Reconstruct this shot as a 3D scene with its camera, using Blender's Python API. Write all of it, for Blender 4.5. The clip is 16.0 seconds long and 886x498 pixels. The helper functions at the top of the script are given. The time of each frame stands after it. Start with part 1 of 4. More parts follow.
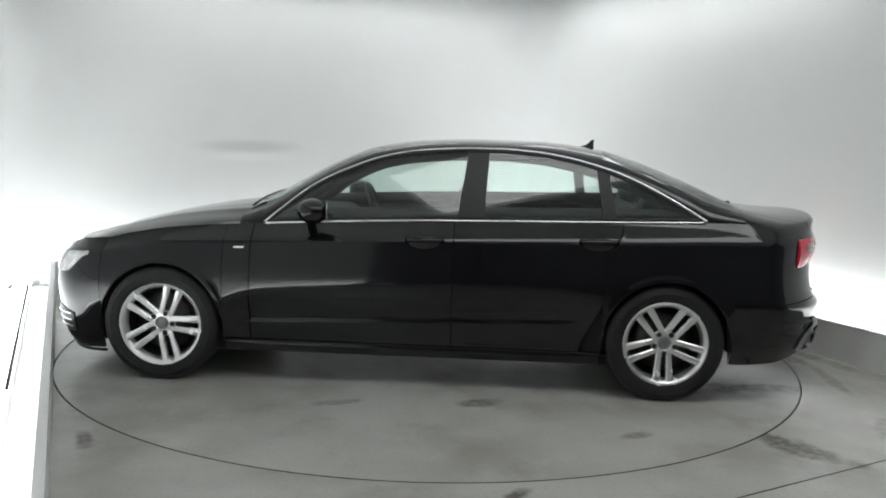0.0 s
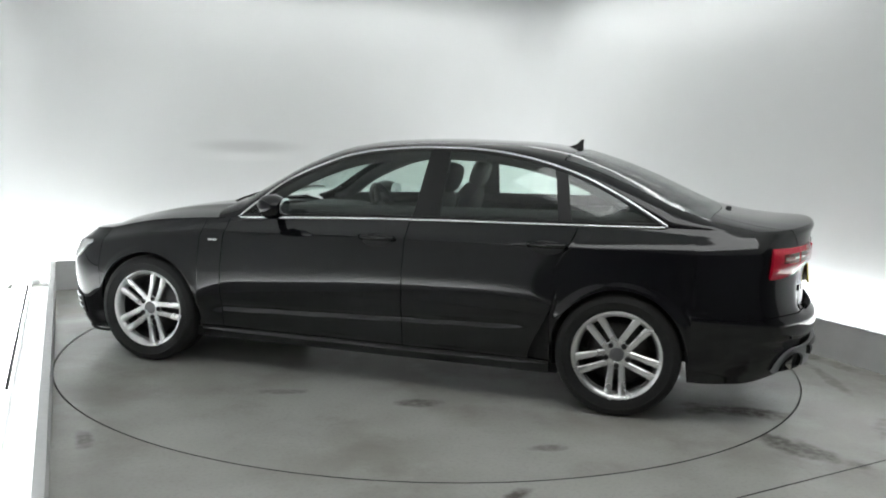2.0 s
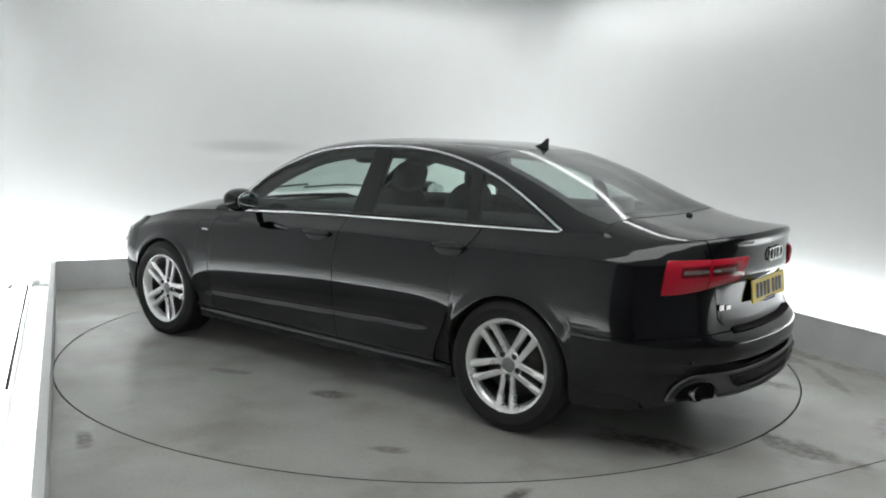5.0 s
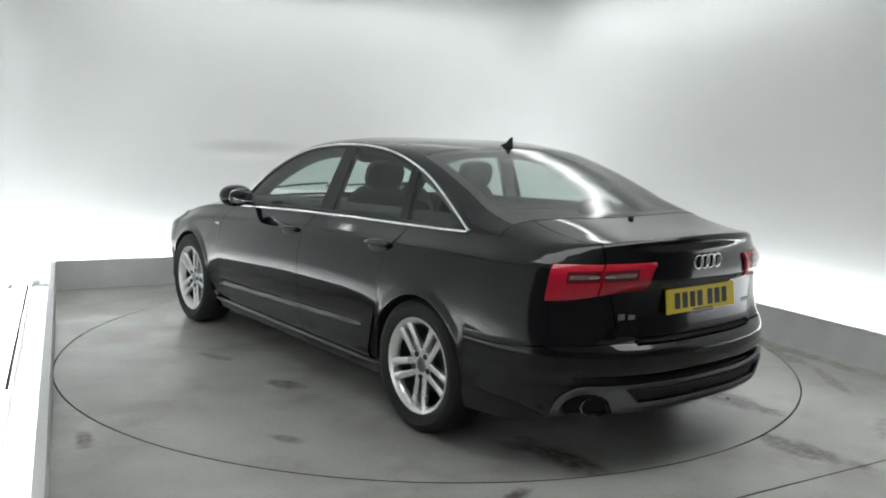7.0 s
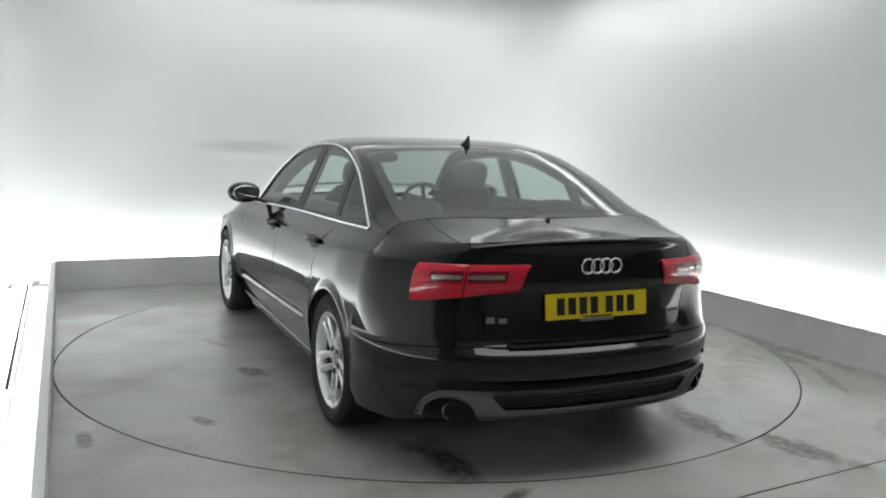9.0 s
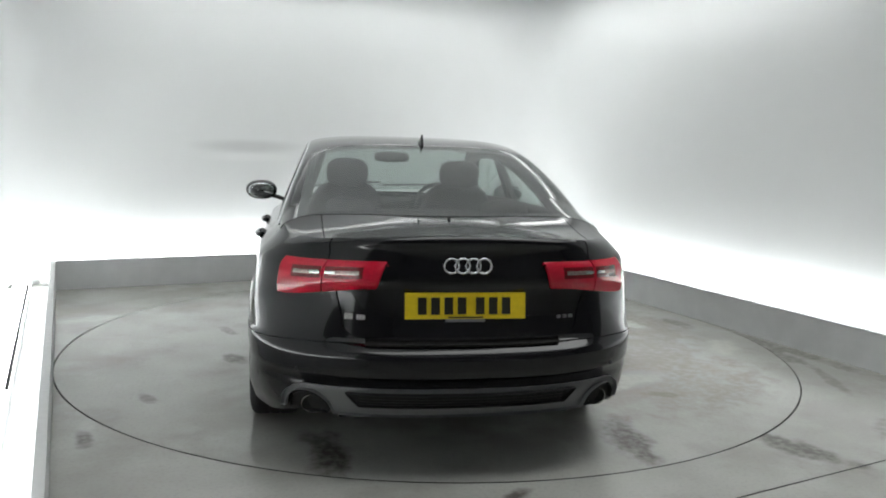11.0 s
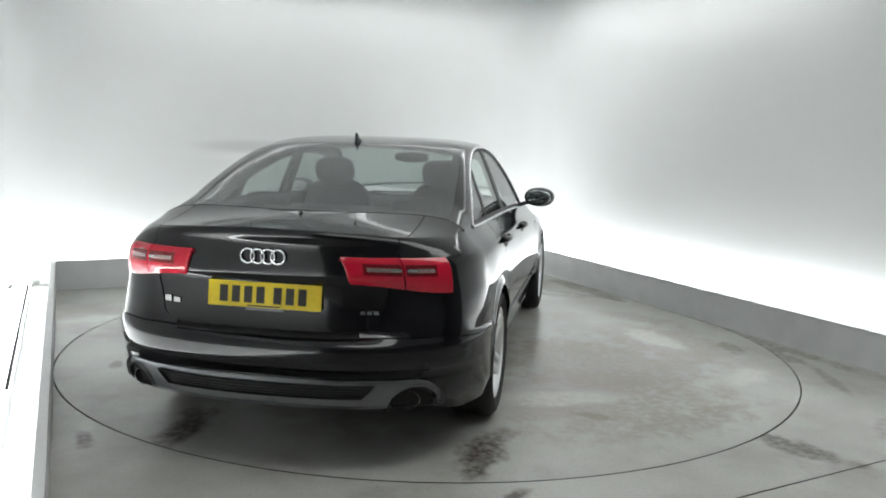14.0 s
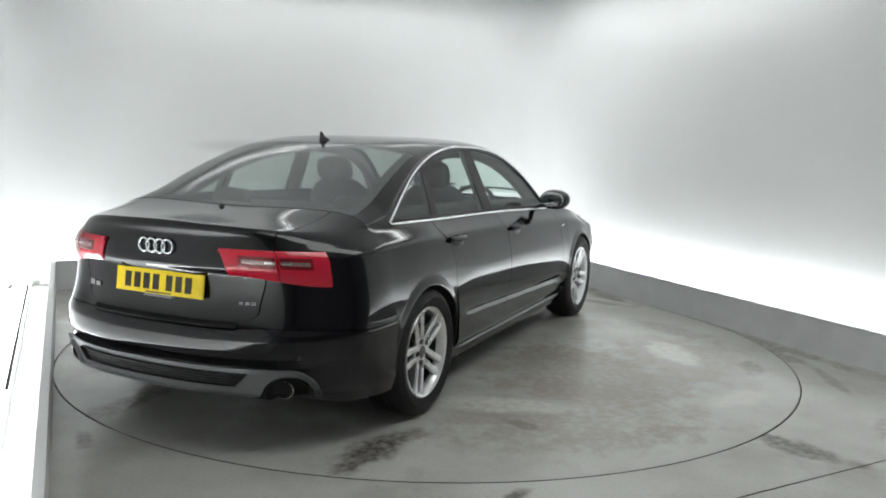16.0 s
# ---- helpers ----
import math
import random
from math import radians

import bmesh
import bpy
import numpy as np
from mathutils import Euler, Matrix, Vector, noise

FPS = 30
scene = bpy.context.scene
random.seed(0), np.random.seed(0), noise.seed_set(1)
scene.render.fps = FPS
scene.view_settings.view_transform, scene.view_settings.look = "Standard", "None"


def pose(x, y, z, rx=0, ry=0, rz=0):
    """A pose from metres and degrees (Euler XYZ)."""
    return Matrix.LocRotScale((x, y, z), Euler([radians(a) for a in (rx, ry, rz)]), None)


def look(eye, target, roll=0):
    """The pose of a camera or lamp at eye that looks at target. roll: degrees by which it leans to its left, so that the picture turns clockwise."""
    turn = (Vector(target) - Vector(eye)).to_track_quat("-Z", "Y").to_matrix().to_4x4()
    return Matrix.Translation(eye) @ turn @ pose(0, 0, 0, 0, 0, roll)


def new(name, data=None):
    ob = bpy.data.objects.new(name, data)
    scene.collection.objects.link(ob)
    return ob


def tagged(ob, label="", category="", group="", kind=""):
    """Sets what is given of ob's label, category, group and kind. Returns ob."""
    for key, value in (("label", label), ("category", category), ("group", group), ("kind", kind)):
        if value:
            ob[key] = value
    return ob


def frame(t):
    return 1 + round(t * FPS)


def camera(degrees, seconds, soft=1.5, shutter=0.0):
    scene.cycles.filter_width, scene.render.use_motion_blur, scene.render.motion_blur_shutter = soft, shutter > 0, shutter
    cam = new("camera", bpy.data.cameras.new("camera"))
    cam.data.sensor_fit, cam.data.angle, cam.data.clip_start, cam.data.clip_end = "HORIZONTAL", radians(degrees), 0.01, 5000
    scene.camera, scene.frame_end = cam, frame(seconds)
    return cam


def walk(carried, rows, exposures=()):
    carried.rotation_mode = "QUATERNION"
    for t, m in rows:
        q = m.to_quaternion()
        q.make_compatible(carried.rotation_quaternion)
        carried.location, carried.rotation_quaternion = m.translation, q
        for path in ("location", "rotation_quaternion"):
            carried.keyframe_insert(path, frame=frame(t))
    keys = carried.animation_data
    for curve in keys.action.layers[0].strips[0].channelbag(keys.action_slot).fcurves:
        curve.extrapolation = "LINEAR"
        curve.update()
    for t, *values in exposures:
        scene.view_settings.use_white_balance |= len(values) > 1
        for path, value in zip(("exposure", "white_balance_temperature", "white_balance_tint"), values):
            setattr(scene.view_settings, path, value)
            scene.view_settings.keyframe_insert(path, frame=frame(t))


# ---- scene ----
import functools

# camera: held still beside the corner of the photo booth
cam = camera(55.56, 16.0, soft=1.9)
EYE = Vector((0.0, -5.882, 1.476))
AIM = EYE + Vector((0.01229, 0.99078, -0.13493))
HELD = look(EYE, AIM, 1.73)
walk(cam, [(0.0, HELD), (16.0, HELD)])

# ---- light ----
world = bpy.data.worlds.new("world")
scene.world = world
world.use_nodes = True
world.node_tree.nodes["Background"].inputs[0].default_value = (0.8, 0.85, 0.9, 1)
world.node_tree.nodes["Background"].inputs[1].default_value = 0.02
scene.view_settings.exposure = 0.0
STRIP_POWER = 13.7     # light strips in the trough behind the kerb
PANEL_POWER = 5.7      # ceiling light panels, the broad front one an added fill

BOOTH = pose(0, 0, 0, 0, 0, 25.5)   # the booth is turned against the camera
U0, U1, V1 = -2.53, 2.46, 2.80      # inner faces of the kerb
W0, W1, WB = -2.92, 2.84, 3.18      # faces of the white walls
WEST = BOOTH @ Matrix.Translation((U0, -2.4, 0)) @ pose(0, 0, 0, 0, 0, -1.83) @ Matrix.Translation((-U0, 2.4, 0))   # the west side stands a little askew
SKEW = math.tan(radians(1.83))
V0 = -6.2                           # the dark shutter behind the camera
VE = -3.7                           # where the white lining of the booth ends
TOP = 3.15                          # ceiling height
KERB = 0.25
DISC_R = 2.457
TURN0, TURN_RATE = 176.77, -7.0114  # heading of the car and its rate, degrees


# ---- materials ----
def material(name, color, rough=0.5, metal=0.0, grain=None, bump=None, stain=None, coat=0.0, spec=0.5, rvar=0.0):
    """A procedural surface. grain: (scale, amount); bump: (scale, strength, distance); stain: (scale, color, low, high)."""
    m = bpy.data.materials.new(name)
    m.use_nodes = True
    nt = m.node_tree
    b = nt.nodes["Principled BSDF"]
    b.inputs["Base Color"].default_value = (*color, 1)
    b.inputs["Roughness"].default_value = rough
    b.inputs["Metallic"].default_value = metal
    b.inputs["Specular IOR Level"].default_value = spec
    b.inputs["Coat Weight"].default_value = coat
    b.inputs["Coat Roughness"].default_value = 0.08
    b.inputs["Coat IOR"].default_value = 1.56
    co = nt.nodes.new("ShaderNodeTexCoord").outputs["Object"]
    out = None

    def noise_at(scale, detail=5.0):
        n = nt.nodes.new("ShaderNodeTexNoise")
        n.inputs["Scale"].default_value = scale
        n.inputs["Detail"].default_value = detail
        nt.links.new(co, n.inputs["Vector"])
        return n.outputs["Fac"]

    def mixed(fac, a, bcol, kind="MIX"):
        x = nt.nodes.new("ShaderNodeMix")
        x.data_type, x.blend_type = "RGBA", kind
        nt.links.new(fac, x.inputs["Factor"])
        for sock, v in ((x.inputs["A"], a), (x.inputs["B"], bcol)):
            if isinstance(v, tuple):
                sock.default_value = (*v, 1)
            else:
                nt.links.new(v, sock)
        return x.outputs["Result"]

    def ramped(fac, lo, hi, a=0.0, bb=1.0):
        r = nt.nodes.new("ShaderNodeMapRange")
        r.inputs["From Min"].default_value, r.inputs["From Max"].default_value = lo, hi
        r.inputs["To Min"].default_value, r.inputs["To Max"].default_value = a, bb
        nt.links.new(fac, r.inputs["Value"])
        return r.outputs["Result"]

    if grain:
        s, a = grain
        out = mixed(ramped(noise_at(s), 0.3, 0.7), tuple(c * (1 - a) for c in color), tuple(min(1, c * (1 + a)) for c in color))
    if stain:
        for s, c, lo, hi in stain:
            out = mixed(ramped(noise_at(s, 6), lo, hi), out or color, c)
    if out:
        nt.links.new(out, b.inputs["Base Color"])
    if rvar:
        nt.links.new(ramped(noise_at(3.0), 0.3, 0.7, rough - rvar, rough + rvar), b.inputs["Roughness"])
    if bump:
        s, st, dist = bump
        bn = nt.nodes.new("ShaderNodeBump")
        bn.inputs["Strength"].default_value, bn.inputs["Distance"].default_value = st, dist
        nt.links.new(noise_at(s), bn.inputs["Height"])
        nt.links.new(bn.outputs["Normal"], b.inputs["Normal"])
    return m


def glowing(name, color, power):
    m = bpy.data.materials.new(name)
    m.use_nodes = True
    b = m.node_tree.nodes["Principled BSDF"]
    b.inputs["Base Color"].default_value = (*color, 1)
    b.inputs["Emission Color"].default_value = (*color, 1)
    b.inputs["Emission Strength"].default_value = power
    return m


def clear_glass(name, tint, rough=0.0, gloss=0.09, rim=0.9):
    """Thin glazing: a tinted see-through sheet with a mirror gloss."""
    m = bpy.data.materials.new(name)
    m.use_nodes = True
    nt = m.node_tree
    for n in list(nt.nodes):
        nt.nodes.remove(n)
    o = nt.nodes.new("ShaderNodeOutputMaterial")
    t = nt.nodes.new("ShaderNodeBsdfTransparent")
    t.inputs[0].default_value = (*tint, 1)
    g = nt.nodes.new("ShaderNodeBsdfGlossy")
    g.inputs["Roughness"].default_value = rough
    lw = nt.nodes.new("ShaderNodeLayerWeight")
    lw.inputs["Blend"].default_value = 0.5
    pw = nt.nodes.new("ShaderNodeMath")
    pw.operation = "POWER"
    pw.inputs[1].default_value = 5.0
    nt.links.new(lw.outputs["Facing"], pw.inputs[0])
    f = nt.nodes.new("ShaderNodeMath")
    f.operation = "MULTIPLY_ADD"
    f.inputs[1].default_value, f.inputs[2].default_value = rim, gloss
    nt.links.new(pw.outputs[0], f.inputs[0])
    x = nt.nodes.new("ShaderNodeMixShader")
    nt.links.new(f.outputs[0], x.inputs[0])
    nt.links.new(t.outputs[0], x.inputs[1])
    nt.links.new(g.outputs[0], x.inputs[2])
    nt.links.new(x.outputs[0], o.inputs[0])
    return m


KERB_PAINT = material("kerb_paint", (0.72, 0.725, 0.73), 0.5, grain=(6, 0.05), bump=(60, 0.05, 0.002))
KERB_CAP = material("kerb_edge", (0.62, 0.63, 0.63), 0.4, grain=(20, 0.04))
WHITE = material("white_wall", (0.80, 0.81, 0.81), 0.8, grain=(1.3, 0.012), bump=(90, 0.05, 0.001))
CEILING = material("white_ceiling", (0.80, 0.81, 0.81), 0.85, grain=(1.0, 0.012))
DARK_WALL = material("workshop_wall", (0.24, 0.24, 0.245), 0.85, grain=(3, 0.1))
RUBBER_GAP = material("dark_gap", (0.015, 0.015, 0.015), 0.7, grain=(30, 0.2))
STRIP = glowing("strip_light", (0.97, 1.0, 1.0), STRIP_POWER)
PANEL = glowing("ceiling_light", (0.98, 1.0, 0.99), PANEL_POWER)
PANEL_FILL = glowing("added_fill_light", (0.98, 1.0, 0.99), PANEL_POWER * 0.44)


def soft_patch(m, x, y, z, hx, hy, hz, color, k):
    """A soft oval of another colour on a surface, in its object's own directions."""
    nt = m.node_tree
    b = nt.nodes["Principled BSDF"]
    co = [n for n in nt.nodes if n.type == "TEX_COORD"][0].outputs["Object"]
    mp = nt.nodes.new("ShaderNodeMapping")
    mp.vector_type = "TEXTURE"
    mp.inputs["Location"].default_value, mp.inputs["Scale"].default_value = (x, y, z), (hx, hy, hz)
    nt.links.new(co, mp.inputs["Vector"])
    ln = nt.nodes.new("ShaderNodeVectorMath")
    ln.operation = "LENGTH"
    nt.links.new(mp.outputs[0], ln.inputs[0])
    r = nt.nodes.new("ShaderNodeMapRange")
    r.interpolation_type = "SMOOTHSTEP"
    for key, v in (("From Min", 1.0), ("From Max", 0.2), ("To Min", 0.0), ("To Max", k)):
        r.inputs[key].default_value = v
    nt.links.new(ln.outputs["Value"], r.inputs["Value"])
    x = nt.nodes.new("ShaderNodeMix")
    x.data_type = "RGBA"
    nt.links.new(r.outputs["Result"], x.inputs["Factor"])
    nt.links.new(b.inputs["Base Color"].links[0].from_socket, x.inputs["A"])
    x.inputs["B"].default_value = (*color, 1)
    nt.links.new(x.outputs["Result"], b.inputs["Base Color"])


# a soft darker band on the back wall, with a paler one below
soft_patch(WHITE, -0.55, WB, 1.30, 0.72, 0.5, 0.09, (0.52, 0.52, 0.52), 0.50)
soft_patch(WHITE, -0.55, WB, 1.19, 0.60, 0.5, 0.06, (0.92, 0.92, 0.92), 0.35)


def worn_floor(name, spots):
    """Grey painted floor: soft mottling, stains and pale spots that paint in wet sheen. spots: (x, y, half length, half
    width, degrees, colour, strength).
    """
    m = material(name, (0.42, 0.435, 0.415), 0.34)
    nt = m.node_tree
    b = nt.nodes["Principled BSDF"]
    co = [n for n in nt.nodes if n.type == "TEX_COORD"][0].outputs["Object"]

    def noise_at(scale, detail=3.0, rough=0.5):
        n = nt.nodes.new("ShaderNodeTexNoise")
        n.inputs["Scale"].default_value, n.inputs["Detail"].default_value, n.inputs["Roughness"].default_value = scale, detail, rough
        nt.links.new(co, n.inputs["Vector"])
        return n.outputs["Fac"]

    def ranged(v, lo, hi, a=0.0, c=1.0):
        r = nt.nodes.new("ShaderNodeMapRange")
        r.interpolation_type = "SMOOTHSTEP"
        for k, x in (("From Min", lo), ("From Max", hi), ("To Min", a), ("To Max", c)):
            r.inputs[k].default_value = x
        nt.links.new(v, r.inputs["Value"])
        return r.outputs["Result"]

    def maths(op, a, c):
        n = nt.nodes.new("ShaderNodeMath")
        n.operation = op
        for sock, v in zip(n.inputs, (a, c)):
            if isinstance(v, (int, float)):
                sock.default_value = v
            else:
                nt.links.new(v, sock)
        return n.outputs[0]

    def mix(f, a, c):
        x = nt.nodes.new("ShaderNodeMix")
        x.data_type = "RGBA"
        nt.links.new(f, x.inputs["Factor"])
        for sock, v in ((x.inputs["A"], a), (x.inputs["B"], c)):
            if isinstance(v, tuple):
                sock.default_value = (*v, 1)
            else:
                nt.links.new(v, sock)
        return x.outputs["Result"]
    col = mix(ranged(noise_at(0.9, 3.0), 0.3, 0.7), (0.50, 0.505, 0.472), (0.37, 0.362, 0.33))
    col = mix(ranged(noise_at(3.1, 4.0), 0.42, 0.72, 0, 0.6), col, (0.53, 0.535, 0.51))
    col = mix(ranged(noise_at(1.9, 6.0, 0.65), 0.50, 0.72, 0, 0.45), col, (0.30, 0.285, 0.25))
    col = mix(ranged(noise_at(55, 3), 0.45, 0.75, 0, 0.25), col, (0.30, 0.30, 0.285))
    fray = noise_at(6, 5, 0.6)
    speck = ranged(noise_at(20, 3), 0.3, 0.65, 0.5, 1.0)
    for x, y, hx, hy, deg, c, k in spots:
        mp = nt.nodes.new("ShaderNodeMapping")
        mp.vector_type = "TEXTURE"
        mp.inputs["Location"].default_value = (x, y, 0)
        mp.inputs["Rotation"].default_value = (0, 0, radians(deg))
        mp.inputs["Scale"].default_value = (hx, hy, 50)
        nt.links.new(co, mp.inputs["Vector"])
        ln = nt.nodes.new("ShaderNodeVectorMath")
        ln.operation = "LENGTH"
        nt.links.new(mp.outputs[0], ln.inputs[0])
        d = maths("ADD", ln.outputs["Value"], maths("MULTIPLY", maths("SUBTRACT", fray, 0.5), 1.7))
        f = maths("MULTIPLY", ranged(d, 1.1, 0.40, 0.0, 1.0), maths("MULTIPLY", speck, k))
        col = mix(f, col, c)
    nt.links.new(col, b.inputs["Base Color"])
    b.inputs["Roughness"].default_value = 0.27
    bn = nt.nodes.new("ShaderNodeBump")
    bn.inputs["Strength"].default_value, bn.inputs["Distance"].default_value = 0.10, 0.004
    nt.links.new(noise_at(7, 2), bn.inputs["Height"])
    nt.links.new(bn.outputs["Normal"], b.inputs["Normal"])
    return m


RUST, DAMP = (0.075, 0.058, 0.05), (0.15, 0.142, 0.13)


def polar(r, deg):
    return (r * math.cos(radians(deg)), r * math.sin(radians(deg)))


# stains that turn with the disc; its pale spots are painted wall sheen
DISC = worn_floor("turntable_paint", [
    (*polar(1.40, -78), 0.14, 0.09, 10, DAMP, 0.8), (2.04, -0.92, 0.32, 0.11, -4, RUST, 0.85), (1.80, -0.98, 0.16, 0.07, 20, DAMP, 0.7), (2.03, 0.56, 0.40, 0.12, 170, RUST, 0.95),
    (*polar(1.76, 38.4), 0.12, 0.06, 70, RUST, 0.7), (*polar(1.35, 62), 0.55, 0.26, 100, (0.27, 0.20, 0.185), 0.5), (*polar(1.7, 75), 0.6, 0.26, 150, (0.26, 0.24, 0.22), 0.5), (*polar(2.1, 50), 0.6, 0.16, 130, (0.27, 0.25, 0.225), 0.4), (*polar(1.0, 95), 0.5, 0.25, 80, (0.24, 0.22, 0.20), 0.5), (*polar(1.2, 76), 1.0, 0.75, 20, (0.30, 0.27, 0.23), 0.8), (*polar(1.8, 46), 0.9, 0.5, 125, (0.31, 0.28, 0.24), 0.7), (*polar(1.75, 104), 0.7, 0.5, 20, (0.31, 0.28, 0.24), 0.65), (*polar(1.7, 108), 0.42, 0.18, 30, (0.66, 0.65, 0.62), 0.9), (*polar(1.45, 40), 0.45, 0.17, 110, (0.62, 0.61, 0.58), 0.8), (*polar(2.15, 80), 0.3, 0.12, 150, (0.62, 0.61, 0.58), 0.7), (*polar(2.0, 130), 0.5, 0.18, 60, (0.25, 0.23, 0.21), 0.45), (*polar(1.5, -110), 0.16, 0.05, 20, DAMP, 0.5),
    (*polar(2.1, -60), 0.12, 0.05, 30, DAMP, 0.6), (*polar(2.2, 100), 0.3, 0.08, 10, DAMP, 0.5), (*polar(2.25, 160), 0.4, 0.09, 80, DAMP, 0.5), (*polar(1.9, -150), 0.2, 0.07, 40, DAMP, 0.5)])
# fixed floor: stains, pale patches, dark strips along the kerb, in the booth's own directions
FLOOR = worn_floor("painted_floor", [
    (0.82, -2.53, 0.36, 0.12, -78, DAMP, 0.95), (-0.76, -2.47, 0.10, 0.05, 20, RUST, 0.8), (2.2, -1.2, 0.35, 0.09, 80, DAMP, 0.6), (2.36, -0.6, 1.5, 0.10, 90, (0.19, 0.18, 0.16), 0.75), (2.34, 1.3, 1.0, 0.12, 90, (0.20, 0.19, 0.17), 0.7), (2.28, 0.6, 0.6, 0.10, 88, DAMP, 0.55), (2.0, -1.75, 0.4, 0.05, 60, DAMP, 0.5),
    (-2.35, -1.16, 0.05, 0.16, 0, DAMP, 0.75), (-2.33, -0.98, 0.05, 0.10, 0, (0.6, 0.6, 0.58), 0.5), (-2.15, 1.5, 0.30, 0.12, 10, (0.62, 0.62, 0.6), 0.6), (1.55, -2.5, 0.3, 0.1, 30, DAMP, 0.5), (2.2, 2.2, 0.4, 0.2, 60, DAMP, 0.4)])


# ---- building helpers ----
def part(name, bm, mat, parent=None, label="", smooth=False):
    me = bpy.data.meshes.new(name)
    bm.to_mesh(me)
    bm.free()
    me.materials.append(mat)
    if smooth:
        for p in me.polygons:
            p.use_smooth = True
    ob = new(name, me)
    if parent is not None:
        ob.parent = parent
    if label:
        tagged(ob, label)
    return ob


def box(bm, x0, x1, y0, y1, z0, z1, bevel=0.0, m=None):
    r = bmesh.ops.create_cube(bm, size=1, matrix=Matrix.LocRotScale(((x0 + x1) / 2, (y0 + y1) / 2, (z0 + z1) / 2), None, (x1 - x0, y1 - y0, z1 - z0)))
    vs = r["verts"]
    if bevel:
        es = list({e for v in vs for e in v.link_edges})
        vs = list({v for f in bmesh.ops.bevel(bm, geom=es, offset=bevel, segments=2, affect="EDGES", profile=0.7)["faces"] for v in f.verts} | {v for v in vs if v.is_valid})
    if m is not None:
        bmesh.ops.transform(bm, matrix=m, verts=vs)
    return bm


def boxed(*a, **k):
    return box(bmesh.new(), *a, **k)


# ---- the booth ----
def ring_face(bm, r0, r1, z, n=160):
    a = [bm.verts.new((r0 * math.cos(2 * math.pi * i / n), r0 * math.sin(2 * math.pi * i / n), z)) for i in range(n)]
    b = [bm.verts.new((r1 * math.cos(2 * math.pi * i / n), r1 * math.sin(2 * math.pi * i / n), z)) for i in range(n)]
    for i in range(n):
        bm.faces.new((a[i], b[i], b[(i + 1) % n], a[(i + 1) % n]))
    return a, b


def build_floor():
    bm = bmesh.new()
    # a square sheet with a round hole for the turntable
    n = 160
    r = DISC_R + 0.003
    inner, low, outer = [], [], []
    x0, x1, y0, y1 = W0 - 0.35, W1 + 0.12, V0 - 0.16, WB + 0.12
    for i in range(n):
        a = 2 * math.pi * (i + 0.5) / n
        c, s = math.cos(a), math.sin(a)
        k = min((x1 if c > 0 else x0) / c if abs(c) > 1e-9 else 1e9, (y1 if s > 0 else y0) / s if abs(s) > 1e-9 else 1e9)
        inner.append(bm.verts.new((r * c, r * s, 0)))
        low.append(bm.verts.new((r * c, r * s, -0.05)))
        outer.append(bm.verts.new((k * c, k * s, 0)))
    corners = [bm.verts.new((x, y, 0)) for x, y in ((x1, y1), (x0, y1), (x0, y0), (x1, y0))]
    for i in range(n):
        j = (i + 1) % n
        bm.faces.new((inner[i], outer[i], outer[j], inner[j]))
        bm.faces.new((low[i], inner[i], inner[j], low[j]))
        p, q = outer[i].co, outer[j].co
        if abs(p.x - q.x) > 1e-6 and abs(p.y - q.y) > 1e-6:
            c = min(corners, key=lambda v: (v.co - p).length + (v.co - q).length)
            bm.faces.new((outer[i], c, outer[j]))
    bmesh.ops.recalc_face_normals(bm, faces=bm.faces)
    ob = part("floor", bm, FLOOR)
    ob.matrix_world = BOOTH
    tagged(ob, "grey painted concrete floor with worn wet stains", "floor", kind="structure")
    # a joint in the floor, running away from the turntable
    a, c = Vector((1.30, -2.54, 0)), Vector((2.6, -1.84, 0))
    d = (c - a).normalized()
    mid, ang = (a + c) / 2, math.degrees(math.atan2(d.y, d.x))
    h = (c - a).length / 2
    ob = part("trim_joint", boxed(-h, h, -0.0028, 0.0028, 0.0, 0.0015, m=Matrix.Translation(mid) @ pose(0, 0, 0.0005, 0, 0, ang)), RUBBER_GAP)
    tagged(ob, "thin dark joint in the floor", "floor joint", kind="structure")
    bm = bmesh.new()
    ring_face(bm, DISC_R - 0.3, DISC_R + 0.2, -0.045)
    ob = part("trim_gap", bm, RUBBER_GAP)
    tagged(ob, "dark narrow gap round the turntable", "floor gap", kind="structure")


def build_turntable():
    bm = bmesh.new()
    n = 160
    c = bm.verts.new((0, 0, 0))
    rings = []
    for r, z in ((1.2, 0), (DISC_R - 0.007, 0)):
        rings.append([bm.verts.new((r * math.cos(2 * math.pi * i / n), r * math.sin(2 * math.pi * i / n), z)) for i in range(n)])
    for i in range(n):
        j = (i + 1) % n
        bm.faces.new((c, rings[0][i], rings[0][j]))
        for a, b in zip(rings, rings[1:]):
            bm.faces.new((a[i], b[i], b[j], a[j]))
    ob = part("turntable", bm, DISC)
    tagged(ob, "round grey floor turntable with rusty wet stains and painted pale sheen", "turntable")
    bm = bmesh.new()
    rings = [[bm.verts.new((r * math.cos(2 * math.pi * i / n), r * math.sin(2 * math.pi * i / n), z)) for i in range(n)] for r, z in ((DISC_R - 0.007, 0), (DISC_R - 0.004, -0.003), (DISC_R - 0.004, -0.04))]
    for a, b in zip(rings, rings[1:]):
        for i in range(n):
            bm.faces.new((a[i], b[i], b[(i + 1) % n], a[(i + 1) % n]))
    part("rim", bm, RUBBER_GAP, ob, "dark steel edge of the turntable")
    return ob


